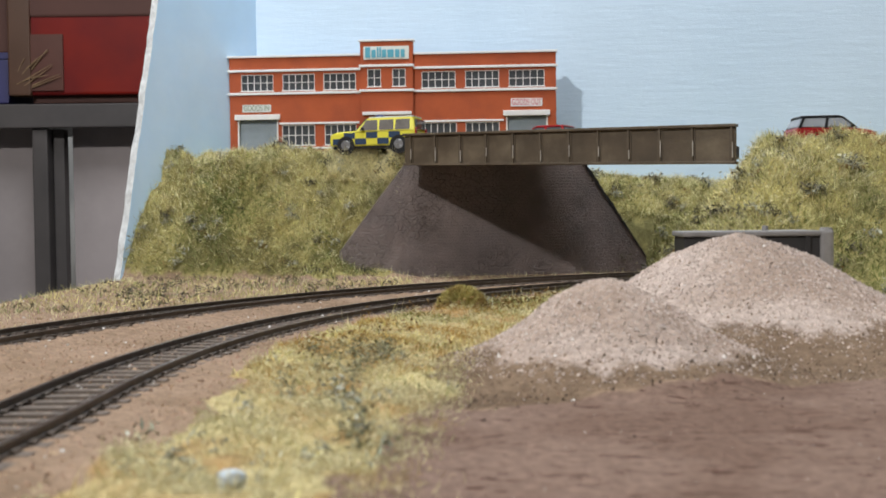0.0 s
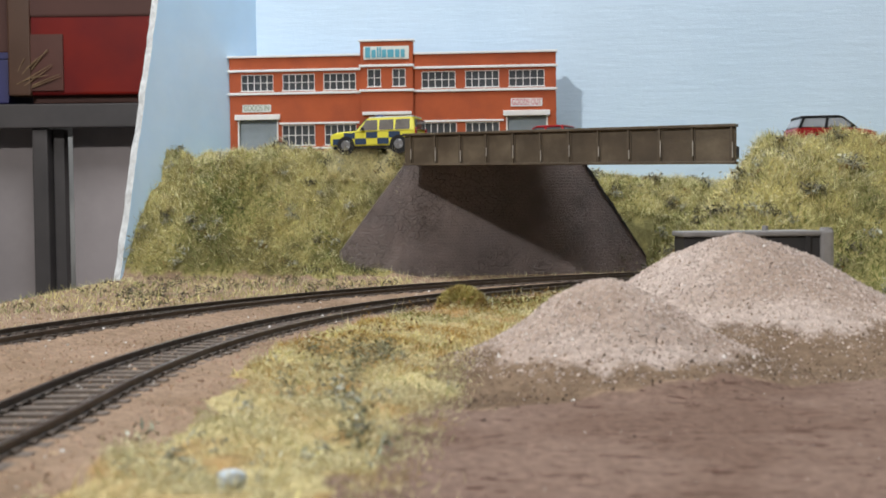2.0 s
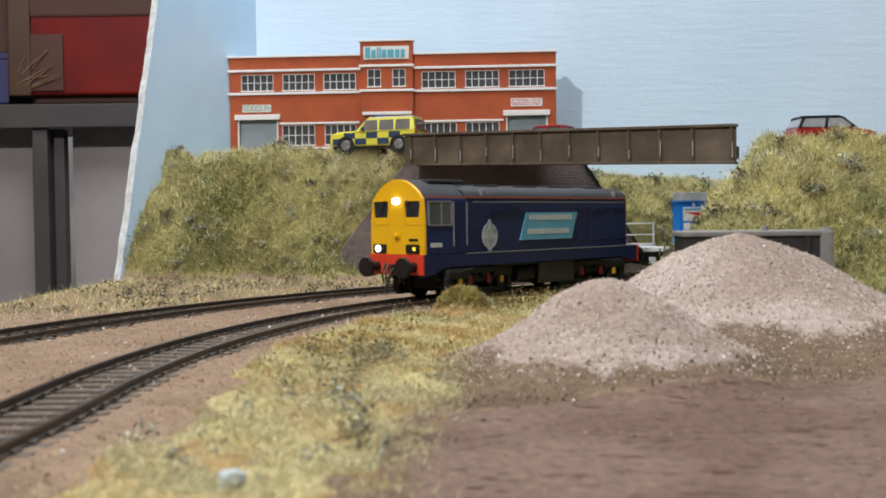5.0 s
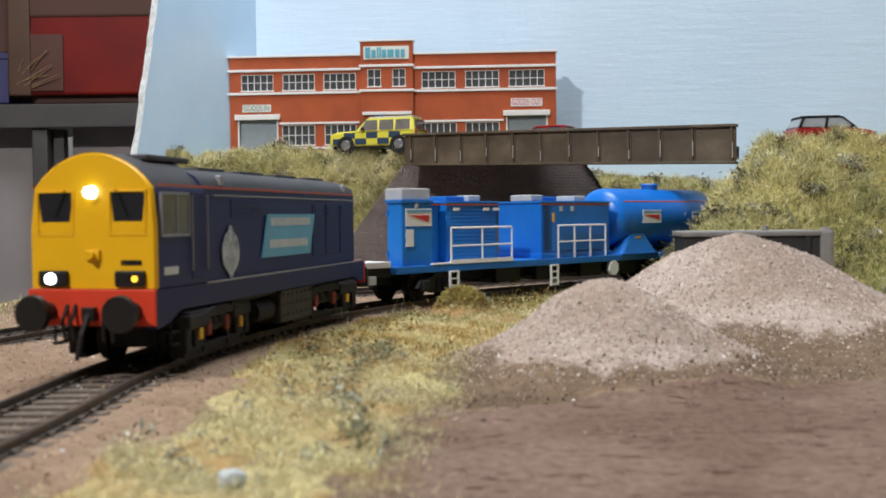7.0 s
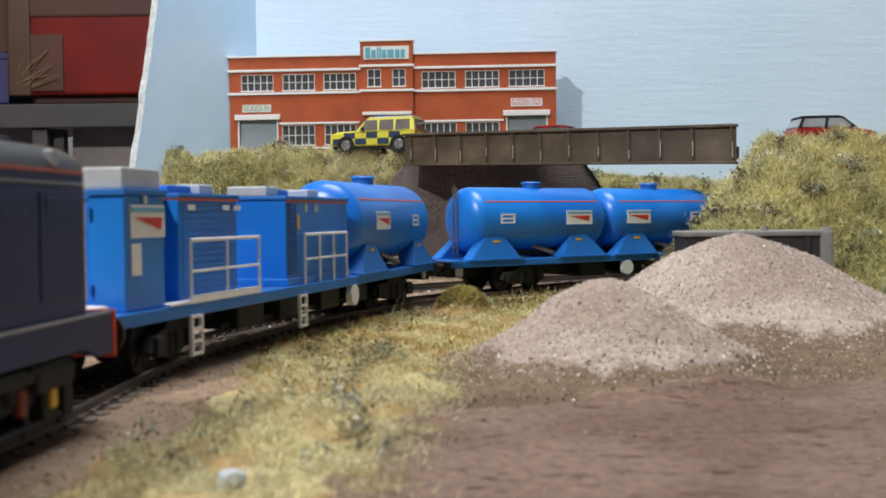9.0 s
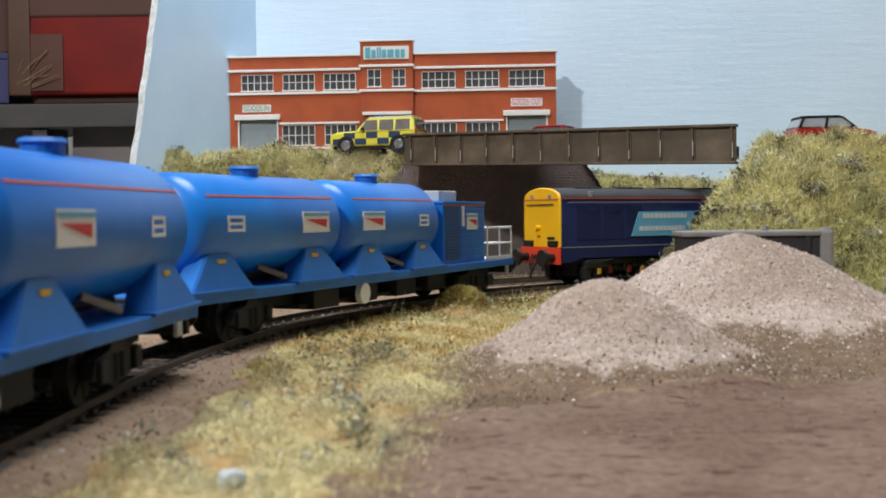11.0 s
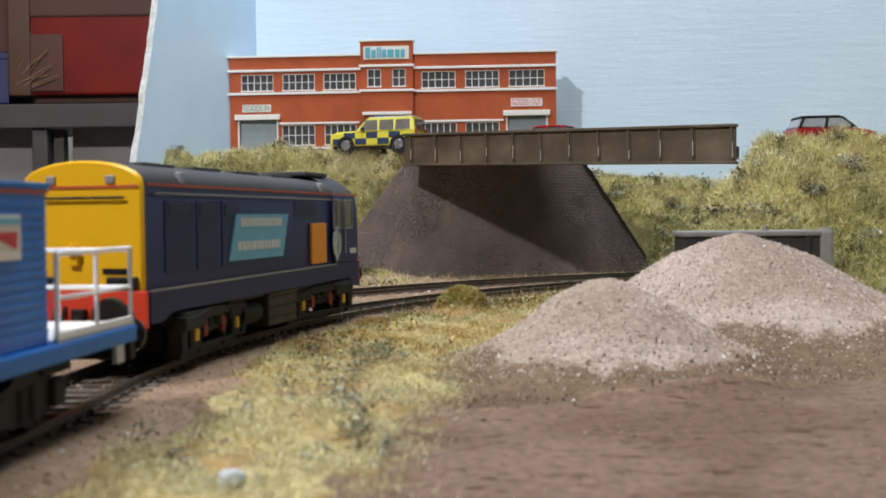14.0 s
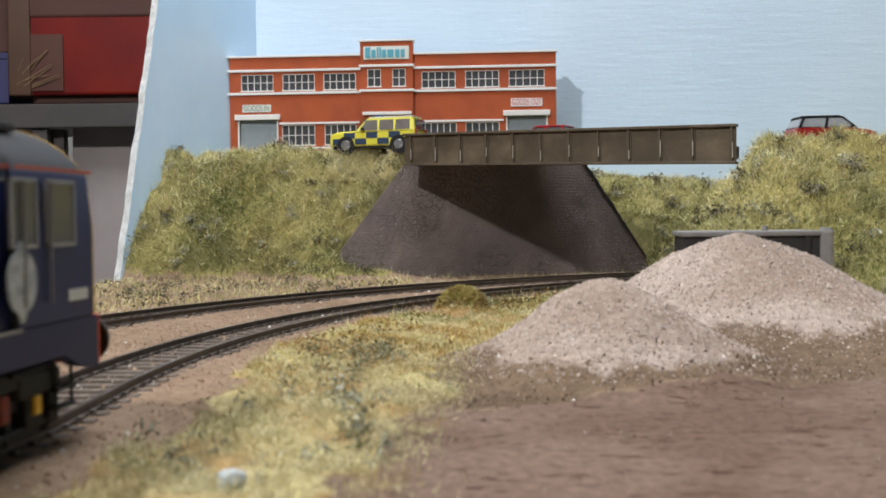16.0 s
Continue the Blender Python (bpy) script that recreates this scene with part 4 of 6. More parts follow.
def scatter_grains(name, material_, label, pos, size):
    n = len(pos)
    base = np.array([(1, 0, -0.35), (-0.5, 0.87, -0.35), (-0.5, -0.87, -0.35), (0, 0, 0.75)])
    r = size[:, None, None] * (base[None] + RNG.normal(0, 0.28, (n, 4, 3)))
    ang = RNG.random(n) * 6.28
    ca, sa = np.cos(ang)[:, None], np.sin(ang)[:, None]
    x = r[:, :, 0] * ca - r[:, :, 1] * sa
    y = r[:, :, 0] * sa + r[:, :, 1] * ca
    v = (pos[:, None, :] + np.stack([x, y, r[:, :, 2]], -1)).reshape(-1, 3) * MM
    i = np.arange(n)[:, None] * 4
    f = np.concatenate([i + np.array(t) for t in ((0, 2, 1), (0, 1, 3), (1, 2, 3), (2, 0, 3))], 0)
    return tri_mesh(name, v.tolist(), f.tolist(), material_, label)


def scatter_fibres(name, material_, label, pos, nrm, length, width, lean=0.6, up=0.5):
    n = len(pos)
    d = nrm * (1 - up) + np.array([0, 0, up]) + RNG.normal(0, lean, (n, 3))
    d /= np.linalg.norm(d, axis=1)[:, None]
    side = np.cross(d, RNG.normal(0, 1, (n, 3)))
    side /= np.linalg.norm(side, axis=1)[:, None]
    ln = length * (0.5 + RNG.random((n, 1)))
    bend = RNG.normal(0, 0.22, (n, 3)) * ln
    p0, p1 = pos - d * 0.4, pos + d * ln * 0.55 + bend * 0.3
    p2 = pos + d * ln + bend
    w = width * (0.6 + 0.8 * RNG.random((n, 1)))
    v = np.stack([p0 - side * w, p0 + side * w, p1 - side * w * 0.8, p1 + side * w * 0.8, p2], 1).reshape(-1, 3) * MM
    i = np.arange(n)[:, None] * 5
    f = np.concatenate([i + np.array(t) for t in ((0, 1, 3), (0, 3, 2), (2, 3, 4))], 0)
    return tri_mesh(name, v.tolist(), f.tolist(), material_, label)


def scatter_clumps(name, material_, label, pos, nrm, per, spread, leaf, rise):
    """Small crumpled leaf flakes in loose clumps."""
    n = len(pos) * per
    c = np.repeat(pos, per, 0)
    h = np.abs(RNG.normal(0, 1, (n, 1)))
    c = c + RNG.normal(0, 1, (n, 3)) * np.array([spread, spread, spread * 0.6]) + np.repeat(nrm, per, 0) * h * rise + np.array([0, 0, rise * 0.4])
    u = RNG.normal(0, 1, (n, 3))
    u /= np.linalg.norm(u, axis=1)[:, None]
    w = np.cross(u, RNG.normal(0, 1, (n, 3)))
    w /= np.linalg.norm(w, axis=1)[:, None]
    k = np.cross(u, w)
    s = leaf * (0.5 + RNG.random((n, 1)))
    v = np.stack([c - u * s * 1.25, c + w * s * 0.32 + k * s * 0.2, c + u * s * 1.25, c - w * s * 0.32 + k * s * 0.25], 1).reshape(-1, 3) * MM
    i = np.arange(n)[:, None] * 4
    f = np.concatenate([i + np.array(t) for t in ((0, 1, 2), (0, 2, 3))], 0)
    return tri_mesh(name, v.tolist(), f.tolist(), material_, label)


M_BROWN = material("brown_scrub", (0.20, 0.125, 0.05), 0.85, var=0.2, island=0.5, spec=0.1)
ALL = (-228, 300, 150, 860)


def build_stones():
    p, _ = sample_ground([0], 30000, (-228, 200, 150, 730))
    scatter_grains("ballast_stones", M_STONE, "loose tan ballast stones between the tracks", p, 0.28 + 0.45 * RNG.random(len(p)) ** 2)
    def heap(m, o):
        near = np.zeros(len(m))
        for cx, cy, hh, r in PILES:
            near = np.maximum(near, 1 - sm(r * 0.40, r * 0.95, np.hypot(m[:, 0] - cx, m[:, 1] - cy)))
        return near

    p, _ = sample_ground([3], 30000, (-40, 260, 180, 480), lambda m, o: 0.03 + heap(m, o))
    scatter_grains("gravel", M_GRAIN, "loose pinkish grey gravel grains on the heaps", p, 0.25 + 0.5 * RNG.random(len(p)) ** 2.5)
    p, _ = sample_ground([3], 9000, (-40, 260, 180, 480), lambda m, o: 1.1 - heap(m, o))
    scatter_grains("brown_gravel", material("brown_grain", (0.24, 0.17, 0.12), 0.9, var=0.2, island=0.45, hue=0.01, spec=0.1), "brown gravel strewn round the foot of the heaps", p, 0.25 + 0.45 * RNG.random(len(p)) ** 2)
    p, _ = sample_ground([0, 3], 420, (-228, 220, 150, 600))
    scatter_grains("pale_chips", M_WHITE_CHIP, "pale sparkling stone chips", p + np.array([0, 0, 0.2]), 0.3 + 0.4 * RNG.random(len(p)))
    p, _ = sample_ground([2, 3], 450, (-40, 260, 140, 330), lambda m, o: np.exp(-((m[:, 1] - 240 - 0.3 * m[:, 0]) / 9) ** 2) + 0.01)
    scatter_grains("dark_crumbs", material("dark_crumb", (0.075, 0.05, 0.035), 0.9, var=0.2, island=0.4), "dark earth crumbs at the foot of the heaps", p, 0.3 + 0.5 * RNG.random(len(p)) ** 2)
    p, _ = sample_ground([2], 420, (-40, 200, 120, 330))
    scatter_grains("yard_crumbs", material("yard_crumb", (0.10, 0.062, 0.045), 0.9, var=0.2, island=0.5), "small brown crumbs lying on the yard", p, 0.12 + 0.38 * RNG.random(len(p)) ** 2.5)
    p, _ = sample_ground([2], 120, (-40, 200, 120, 330))
    scatter_grains("yard_chips", M_WHITE_CHIP, "pale stone chips lying on the yard", p, 0.12 + 0.28 * RNG.random(len(p)) ** 2)
    p, n = sample_ground([2, 3], 2600, (-40, 60, 150, 300), lambda m, o: np.exp(-((m[:, 0] + 12 - 0.10 * (m[:, 1] - 160)) / 6) ** 2))
    scatter_fibres("yard_edge_grass", M_FLOCK, "thin dry grass straying onto the yard", p, n, 1.4, 0.07, 0.9, 0.3)


def build_loose_stone():
    rnd = random.Random(5)
    bm = bmesh.new()
    bmesh.ops.create_icosphere(bm, subdivisions=2, radius=1.0)
    for v in bm.verts:
        v.co = Vector((v.co.x * 2.2, v.co.y * 1.9, v.co.z * 2.2)) * (1 + rnd.uniform(-0.14, 0.14))
        v.co.z = min(v.co.z, 1.6)
    solid("stone", bm, material("blue_grey_stone", (0.50, 0.56, 0.60), 0.6, var=0.15, scale=400, bump=0.3), "pale blue-grey stone lying on the dry verge", "stone", at=mm_pose(-31.7, 156.5, height_at(-31.7, 156.5) + 1.9, 20))


build_stones()
build_loose_stone()


def build_vegetation():
    def clear(m):
        """Keeps growth off the face of the abutment."""
        face = 727 + 0.23 * (np.clip(m[:, 0], -72, 145) + 70)
        edge = 22 + 1.295 * ((m[:, 0] + 70) / 0.974 - 6)
        return 1.0 - ((m[:, 0] > -74) & (m[:, 0] < 154) & (np.abs(m[:, 1] - face - 3) < 9) & (m[:, 2] < np.minimum(edge, 74)) & (m[:, 2] > 12))

    bank = lambda m, o: (m[:, 1] > 470) * clear(m)
    hi = lambda m, o: (m[:, 1] > 470) * clear(m) * (0.25 + np.clip(m[:, 2] / 60, 0, 1.4))
    lo = lambda m, o: (m[:, 1] > 470) * clear(m) * (0.4 + np.clip(1 - m[:, 2] / 70, 0, 1))
    p, n = sample_ground([0], 3200, ALL, lambda m, o: sm(-88, -112, o))
    scatter_fibres("sparse_grass", M_STRAW, "sparse dry grass on the sandy strip beside the bank", p, n, 3.0, 0.12, 0.8, 0.3)
    p, n = sample_ground([0, 1], 4500, (-228, -20, 480, 740), lambda m, o: sm(-96, -112, o) * (m[:, 2] < 14))
    scatter_fibres("strip_grass", M_GRASS, "olive grass creeping over the sandy strip", p, n, 3.2, 0.13, 0.7, 0.35)
    p, n = sample_ground([1], 9000, (-80, -20, 712, 762), lambda m, o: (m[:, 2] > 62) * clear(m))
    scatter_fibres("crest_straw", M_STRAW, "pale straw tuft along the top of the bank by the bridge", p, n, 6.0, 0.13, 0.5, 0.6)
    p, n = sample_ground([0, 1], 95, (-228, -30, 480, 740), lambda m, o: (o < -96) * (m[:, 2] < 12) * 1.0)
    scatter_clumps("strip_scrub", M_TWIG, "dark scrub flakes at the foot of the bank", p, n, 16, 2.2, 1.0, 1.2)
    p, n = sample_ground([1], 125000, ALL, bank)
    scatter_fibres("static_grass", M_GRASS, "olive static grass over the banks", p, n, 3.2, 0.095, 0.6, 0.3)
    p, n = sample_ground([1], 54000, ALL, lambda m, o: hi(m, o) * (1 - 0.8 * np.exp(-((m[:, 0] + 152) / 26) ** 2 - ((m[:, 2] - 45) / 26) ** 2)))
    scatter_fibres("straw_grass", M_STRAW, "pale straw coloured grass fibres on the crests", p, n, 4.8, 0.12, 0.6, 0.45)
    p, n = sample_ground([1], 26000, ALL, lambda m, o: lo(m, o) * 0.35 + bank(m, o) * 2.4 * np.exp(-((m[:, 0] + 152) / 24) ** 2 - ((m[:, 2] - 50) / 26) ** 2))
    scatter_fibres("green_grass", M_GREEN, "dark green grass fibres low on the banks", p, n, 3.2, 0.16, 0.55, 0.3)
    p, n = sample_ground([4], 52000, ALL, lambda m, o: 0.06 + sm(-0.35, 0.3, wob(m[:, 0], m[:, 1], 11, 5) + 0.6 * sm(26, 45, o)))
    scatter_fibres("verge_grass", M_FLOCK, "pale dry grass on the near verge", p, n, 1.5, 0.07, 0.9, 0.35)
    p, n = sample_ground([4], 12000, ALL, lambda m, o: (0.1 + sm(230, 420, m[:, 1])) * sm(-0.5, 0.4, wob(m[:, 0], m[:, 1], 14, 2)))
    scatter_fibres("verge_grass_olive", M_GRASS, "olive grass on the near verge", p, n, 2.4, 0.10, 0.8, 0.35)
    p, n = sample_ground([4], 13000, (-70, 60, 230, 480), lambda m, o: sm(0.0, 0.6, wob(m[:, 0], m[:, 1], 13, 4)) * sm(235, 300, m[:, 1]))
    scatter_fibres("rusty_grass", material("rusty_fibre", (0.46, 0.30, 0.10), 0.9, var=0.2, scale=60, island=0.3, hue=0.015, spec=0.1), "rust-brown dead grass on the near verge", p, n, 1.7, 0.08, 0.9, 0.35)
    # tall single stalks at the edge of the verge
    p, n = sample_ground([1, 4], 260, ALL, lambda m, o: (np.abs(o) < 34) * 1.0 + 0.02)
    scatter_fibres("tall_stalks", M_STRAW, "thin dry grass stalks beside the rails", p, n, 7.0, 0.13, 0.35, 0.8)
    patchy = lambda m, o: (m[:, 1] > 470) * clear(m) * np.clip(wob(m[:, 0] + 0.4 * m[:, 2], m[:, 1] + m[:, 2], 9, 2.7) + 0.1, 0.02, 1) ** 2
    for name, mat_, label, spots, per, spread, leaf, rise in (
            ("dark_scrub", M_TWIG, "dark grey-green scrub clumps on the banks", 150, 52, 2.4, 1.15, 1.8),
            ("dark_scrub", M_TWIG, "small dark scrub flakes on the banks", 420, 9, 1.0, 0.8, 1.2),
            ("pale_scrub", M_PALE, "pale grey-green scrub clumps on the banks", 130, 30, 1.9, 1.1, 2.4),
            ("pale_scrub", M_PALE, "small pale scrub flakes on the banks", 260, 7, 0.9, 0.7, 1.6),
            ("brown_scrub", M_BROWN, "brown dead scrub on the banks", 160, 20, 2.2, 0.9, 1.4)):
        p, n = sample_ground([1], spots, ALL, patchy)
        scatter_clumps(name, mat_, label, p, n, per, spread, leaf, rise)
    moss = lambda a, b: (lambda m, o: (m[:, 1] > 470) * clear(m) * sm(a, b, wob(m[:, 0] + 0.5 * m[:, 2], m[:, 1] + 0.8 * m[:, 2], 10, 1.3) + 0.5 * wob(m[:, 0], m[:, 1] + m[:, 2], 4, 6)))
    p, n = sample_ground([1], 1500, ALL, moss(0.0, 0.7))
    scatter_clumps("pale_flock", material("pale_flock", (0.68, 0.66, 0.34), 0.95, var=0.2, scale=80, island=0.25, hue=0.02, spec=0.08), "pale yellow-green flock cushions on the banks", p, n, 34, 1.5, 0.42, 1.1)
    p, n = sample_ground([1], 1000, ALL, moss(0.0, -0.7))
    scatter_clumps("olive_flock", material("olive_flock", (0.21, 0.20, 0.085), 0.95, var=0.25, scale=80, island=0.35, hue=0.02, spec=0.08), "dark olive flock cushions on the banks", p, n, 34, 1.6, 0.45, 0.9)
    p, n = sample_ground([4], 650, (-90, 60, 150, 480), lambda m, o: sm(-0.2, 0.5, wob(m[:, 0], m[:, 1], 10, 8)) * (0.3 + sm(300, 180, m[:, 1])))
    scatter_clumps("verge_flock", material("verge_flock", (0.66, 0.61, 0.385), 0.95, var=0.15, scale=80, island=0.2, hue=0.015, spec=0.08), "pale cream flock cushions on the near verge", p, n, 30, 1.3, 0.36, 0.8)
    for px, py, per, tall in ((-21.8, 225.5, 60, 4.0), (-18.0, 212.0, 40, 3.0), (-15.2, 193.4, 46, 3.0), (-9.6, 183.6, 30, 2.0), (-56.8, 200.8, 34, 1.3), (-46.0, 176.9, 60, 1.3), (-41.2, 223.4, 22, 1.3), (-25.9, 247.9, 26, 1.8), (-22.1, 182.1, 18, 1.2)):
        one = np.array([[px, py, height_at(px, py)]])
        scatter_clumps("leafy_scrub", M_LEAF, "grey-green leafy sprig on the near verge", one, np.array([[0.0, 0.0, 1.0]]), int(per * 0.55), 1.5, 0.95, tall)
    p, n = sample_ground([4], 30, (-60, 20, 165, 330), lambda m, o: np.exp(-((m[:, 0] + 22 + 0.02 * (m[:, 1] - 230)) / 9) ** 2))
    scatter_clumps("verge_scrub", material("verge_scrub", (0.24, 0.235, 0.15), 0.9, var=0.2, island=0.5, hue=0.02, spec=0.1), "grey-green scrub flakes on the near verge", p, n, 40, 1.5, 0.6, 2.4)
    p, n = sample_ground([4], 30, (-70, 30, 160, 300))
    scatter_clumps("verge_scrub_pale", M_PALE, "pale scrub flakes on the near verge", p, n, 14, 1.2, 0.6, 1.0)
    p, n = sample_ground([4], 24, (-60, 40, 280, 470))
    scatter_clumps("verge_scrub_brown", M_BROWN, "brown dead scrub on the near verge", p, n, 30, 2.2, 0.7, 0.8)
    # one domed bush between the near line and the heap
    bx, by = 8.0, 470.0
    k = 5200
    a, e = RNG.random(k) * 6.28, np.sqrt(RNG.random(k))
    r = np.stack([np.cos(a) * e * 10.5, np.sin(a) * e * 8.5, 9.6 * np.sqrt(np.clip(1 - e * e, 0, 1)) * (0.82 + 0.18 * RNG.random(k))], 1)
    p = np.array([bx, by, -3.6]) + r
    nn = r / np.linalg.norm(r, axis=1)[:, None]
    scatter_fibres("bush", material("tussock", (0.46, 0.40, 0.15), 0.9, var=0.25, scale=90, island=0.25, hue=0.02, spec=0.1, second=(0.36, 0.27, 0.10), second_scale=120), "low domed olive moss tussock", p, nn, 1.7, 0.16, 0.55, 0.2)
    p2, n2 = sample_ground([1, 3, 4], 60, (-20, 60, 440, 540))
    scatter_clumps("brown_scrub", M_BROWN, "brown scrub beside the near line", p2, n2, 16, 2.0, 0.8, 1.8)


build_vegetation()

# ---- the train ----
M_NAVY = material("navy_paint", (0.017, 0.026, 0.105), 0.42, var=0.12, scale=60, spec=0.3, bump=0.06, bump_scale=300)
M_NAVY2 = material("navy_door_paint", (0.015, 0.023, 0.092), 0.46, spec=0.28, var=0.08, scale=60)
M_ROOF = material("loco_roof", (0.045, 0.045, 0.05), 0.6, var=0.15, scale=90)
M_YELLOW = material("warning_yellow", (0.86, 0.47, 0.004), 0.4, var=0.04, scale=60)
M_RED = material("buffer_beam_red", (0.72, 0.055, 0.02), 0.45, var=0.06, scale=80)
M_LINE = material("orange_line", (0.50, 0.085, 0.04), 0.45, var=0.05)
M_TANK = material("tank_paint", (0.030, 0.028, 0.026), 0.6, var=0.35, scale=180)
M_UNDER = material("underframe_black", (0.0062, 0.0062, 0.0066), 0.7, var=0.2, scale=150)
M_BLACKISH = material("buffer_steel", (0.022, 0.019, 0.018), 0.4, metal=0.4, var=0.2, scale=150)
M_GLASS = material("cab_glass", (0.02, 0.02, 0.024), 0.08, var=0.02, spec=0.8)
M_SILVER = material("window_surround", (0.32, 0.33, 0.36), 0.4, metal=0.4, var=0.05)
M_SILVER2 = material("side_glass", (0.10, 0.11, 0.13), 0.12, var=0.2, scale=60, spec=0.8)
M_TEAL = material("teal_sign", (0.14, 0.43, 0.65), 0.45, var=0.08, scale=90)
M_PALEGREY = material("pale_lettering", (0.62, 0.66, 0.68), 0.5, var=0.06)
M_LAMPON = material("lit_lamp", (1, 1, 1), 0.3, var=0, emit=(0.72, 0.86, 1.0, 4))
M_MARKER = material("marker_lamp", (1, 0.7, 0.05), 0.3, var=0, emit=(1.0, 0.62, 0.05, 1.2))
M_AXLE = material("axle_cover_yellow", (0.78, 0.45, 0.03), 0.5, var=0.12, scale=300)
M_BRAKE = material("brake_red", (0.25, 0.03, 0.02), 0.6, var=0.2, scale=200)
M_ORANGE = material("orange_door", (0.80, 0.30, 0.01), 0.45, var=0.05)
M_BLUE = material("wagon_blue", (0.009, 0.168, 0.64), 0.32, var=0.07, scale=50, spec=0.5, second=(0.014, 0.215, 0.72), second_scale=20)
M_BLUE2 = material("wagon_deck_blue", (0.012, 0.165, 0.56), 0.5, var=0.12, scale=80)
M_WHITE = material("white_paint", (0.86, 0.86, 0.86), 0.5, var=0.05, scale=80)
M_LOGORED = material("logo_red", (0.62, 0.04, 0.04), 0.5, var=0.05)
M_LOUVRE = material("louvre_blue", (0.008, 0.08, 0.30), 0.4, var=0.1)
M_HATCH = material("hatch_grey", (0.52, 0.55, 0.58), 0.45, var=0.08)
M_PIPE = material("brass_pipe", (0.22, 0.18, 0.13), 0.4, metal=0.6, var=0.15)

M_BADGE = material("badge_grey", (0.47, 0.52, 0.55), 0.5, var=0.22, scale=500, second=(0.26, 0.30, 0.34), second_scale=260)
M_RAILGREY = material("handrail_grey", (0.13, 0.125, 0.12), 0.5, var=0.1)
ZB, ZO, ZR = 20.5, 46.3, 54.0     # lower edge of the body, orange line, roof ridge
BOGIE = {"loco": 47.1, "wagon": 95.0}


def wheel_mesh():
    bm = bmesh.new()
    for s in (-1, 1):
        tube(bm, (0, s * 7.3, 0), (0, s * 9.6, 0), 7.0, 7.0, 20)
        tube(bm, (0, s * 6.7, 0), (0, s * 7.3, 0), 7.7, 7.7, 20)
        for k in range(6):
            a = k * math.pi / 3
            tube(bm, (0, s * 9.7, 0), (6 * math.cos(a), s * 9.7, 6 * math.sin(a)), 0.5, 0.4, 4)
    tube(bm, (0, -14, 0), (0, 14, 0), 1.2, 1.2, 8)
    return mesh_of("wheelset", bm, M_UNDER)


WHEEL = wheel_mesh()


def add_wheels(bogie, xs):
    for x in xs:
        w = new("wheelset", WHEEL)
        w.parent = bogie
        w.matrix_basis = mm_pose(x, 0, 7.0)


def build_loco_bogie(loco, x):
    bm = bmesh.new()
    for s in (-1, 1):
        y0, y1 = sorted((s * 12.2, s * 14.8))
        prism(bm, [(-24, 9), (-20, 12), (-9, 13), (-6, 9.5), (6, 9.5), (9, 13), (20, 12), (24, 9), (22, 6.5), (-22, 6.5)], y0, y1)
        for a in (-17, 17):
            box(bm, a - 3.2, a + 3.2, min(s * 12, s * 16.2), max(s * 12, s * 16.2), 3.6, 11.0, 0.5)
            box(bm, a - 8.2, a - 6.2, min(s * 12, s * 15), max(s * 12, s * 15), 1.4, 9)
            box(bm, a + 6.2, a + 8.2, min(s * 12, s * 15), max(s * 12, s * 15), 1.4, 9)
        tube(bm, (-3.5, s * 14.5, 8), (-3.5, s * 14.5, 13.5), 1.7, 1.7, 10)
        tube(bm, (3.5, s * 14.5, 8), (3.5, s * 14.5, 13.5), 1.7, 1.7, 10)
        box(bm, -25, 25, *sorted((s * 12.4, s * 16.6)), 10.6, 13.4, 0.5)
        box(bm, -26, -10, *sorted((s * 13, s * 17.0)), 8.6, 12.6, 0.8)
        box(bm, 10, 26, *sorted((s * 13, s * 17.0)), 8.6, 12.6, 0.8)
        box(bm, -23, 23, *sorted((s * 12.6, s * 14.6)), 1.2, 3.6, 0.4)
        box(bm, -26.5, -22.5, *sorted((s * 12, s * 16.2)), 2.6, 9.5, 0.6)
        box(bm, 22.5, 26.5, *sorted((s * 12, s * 16.2)), 2.6, 9.5, 0.6)
        tube(bm, (-20, s * 16.6, 11.4), (-7, s * 16.9, 13.2), 0.5, 0.5, 6)
        tube(bm, (7, s * 16.9, 13.2), (20, s * 16.6, 11.4), 0.5, 0.5, 6)
        tube(bm, (-24, s * 15.4, 3.4), (24, s * 15.4, 3.4), 0.5, 0.5, 6)
    box(bm, -23, 23, -6, 6, 4, 9)
    box(bm, -23, 23, -12, 12, 9, 14, 0.5)
    b = part("bogie", bm, M_UNDER, loco, "black bogie frame with axleboxes", at=mm_pose(x, 0, 0))
    add_wheels(b, (-17, 17))
    for s in (-1, 1):
        for a in (-17, 17):
            part("axle_cover", nb(a - 1.25, a + 1.25, *sorted((s * 16.0, s * 16.9)), 5.4, 8.6, 0.35), M_AXLE, b, "yellow axlebox cover")
        part("brake_cylinder", nb(6.0, 9.0, *sorted((s * 14.6, s * 15.8)), 5.5, 10, 0.4), M_BRAKE, b, "dull red brake cylinder")
        part("brake_cylinder", nb(-9.0, -6.0, *sorted((s * 14.6, s * 15.8)), 5.5, 10, 0.4), M_BRAKE, b, "dull red brake cylinder")
    return b


def slatted(x0, x1, y, s, z0, z1, pitch, depth):
    """A panel of slats on the face y that looks to the side s."""
    out = [(y - s * 0.1, z0)]
    z = z0
    while z < z1 - 0.01:
        out += [(y + s * depth, z), (y + s * depth, z + pitch * 0.5), (y + s * 0.05, z + pitch * 0.6), (y + s * 0.05, z + pitch * 0.98)]
        z += pitch
    return npr(out + [(y - s * 0.1, z)], x0, x1, "yz")


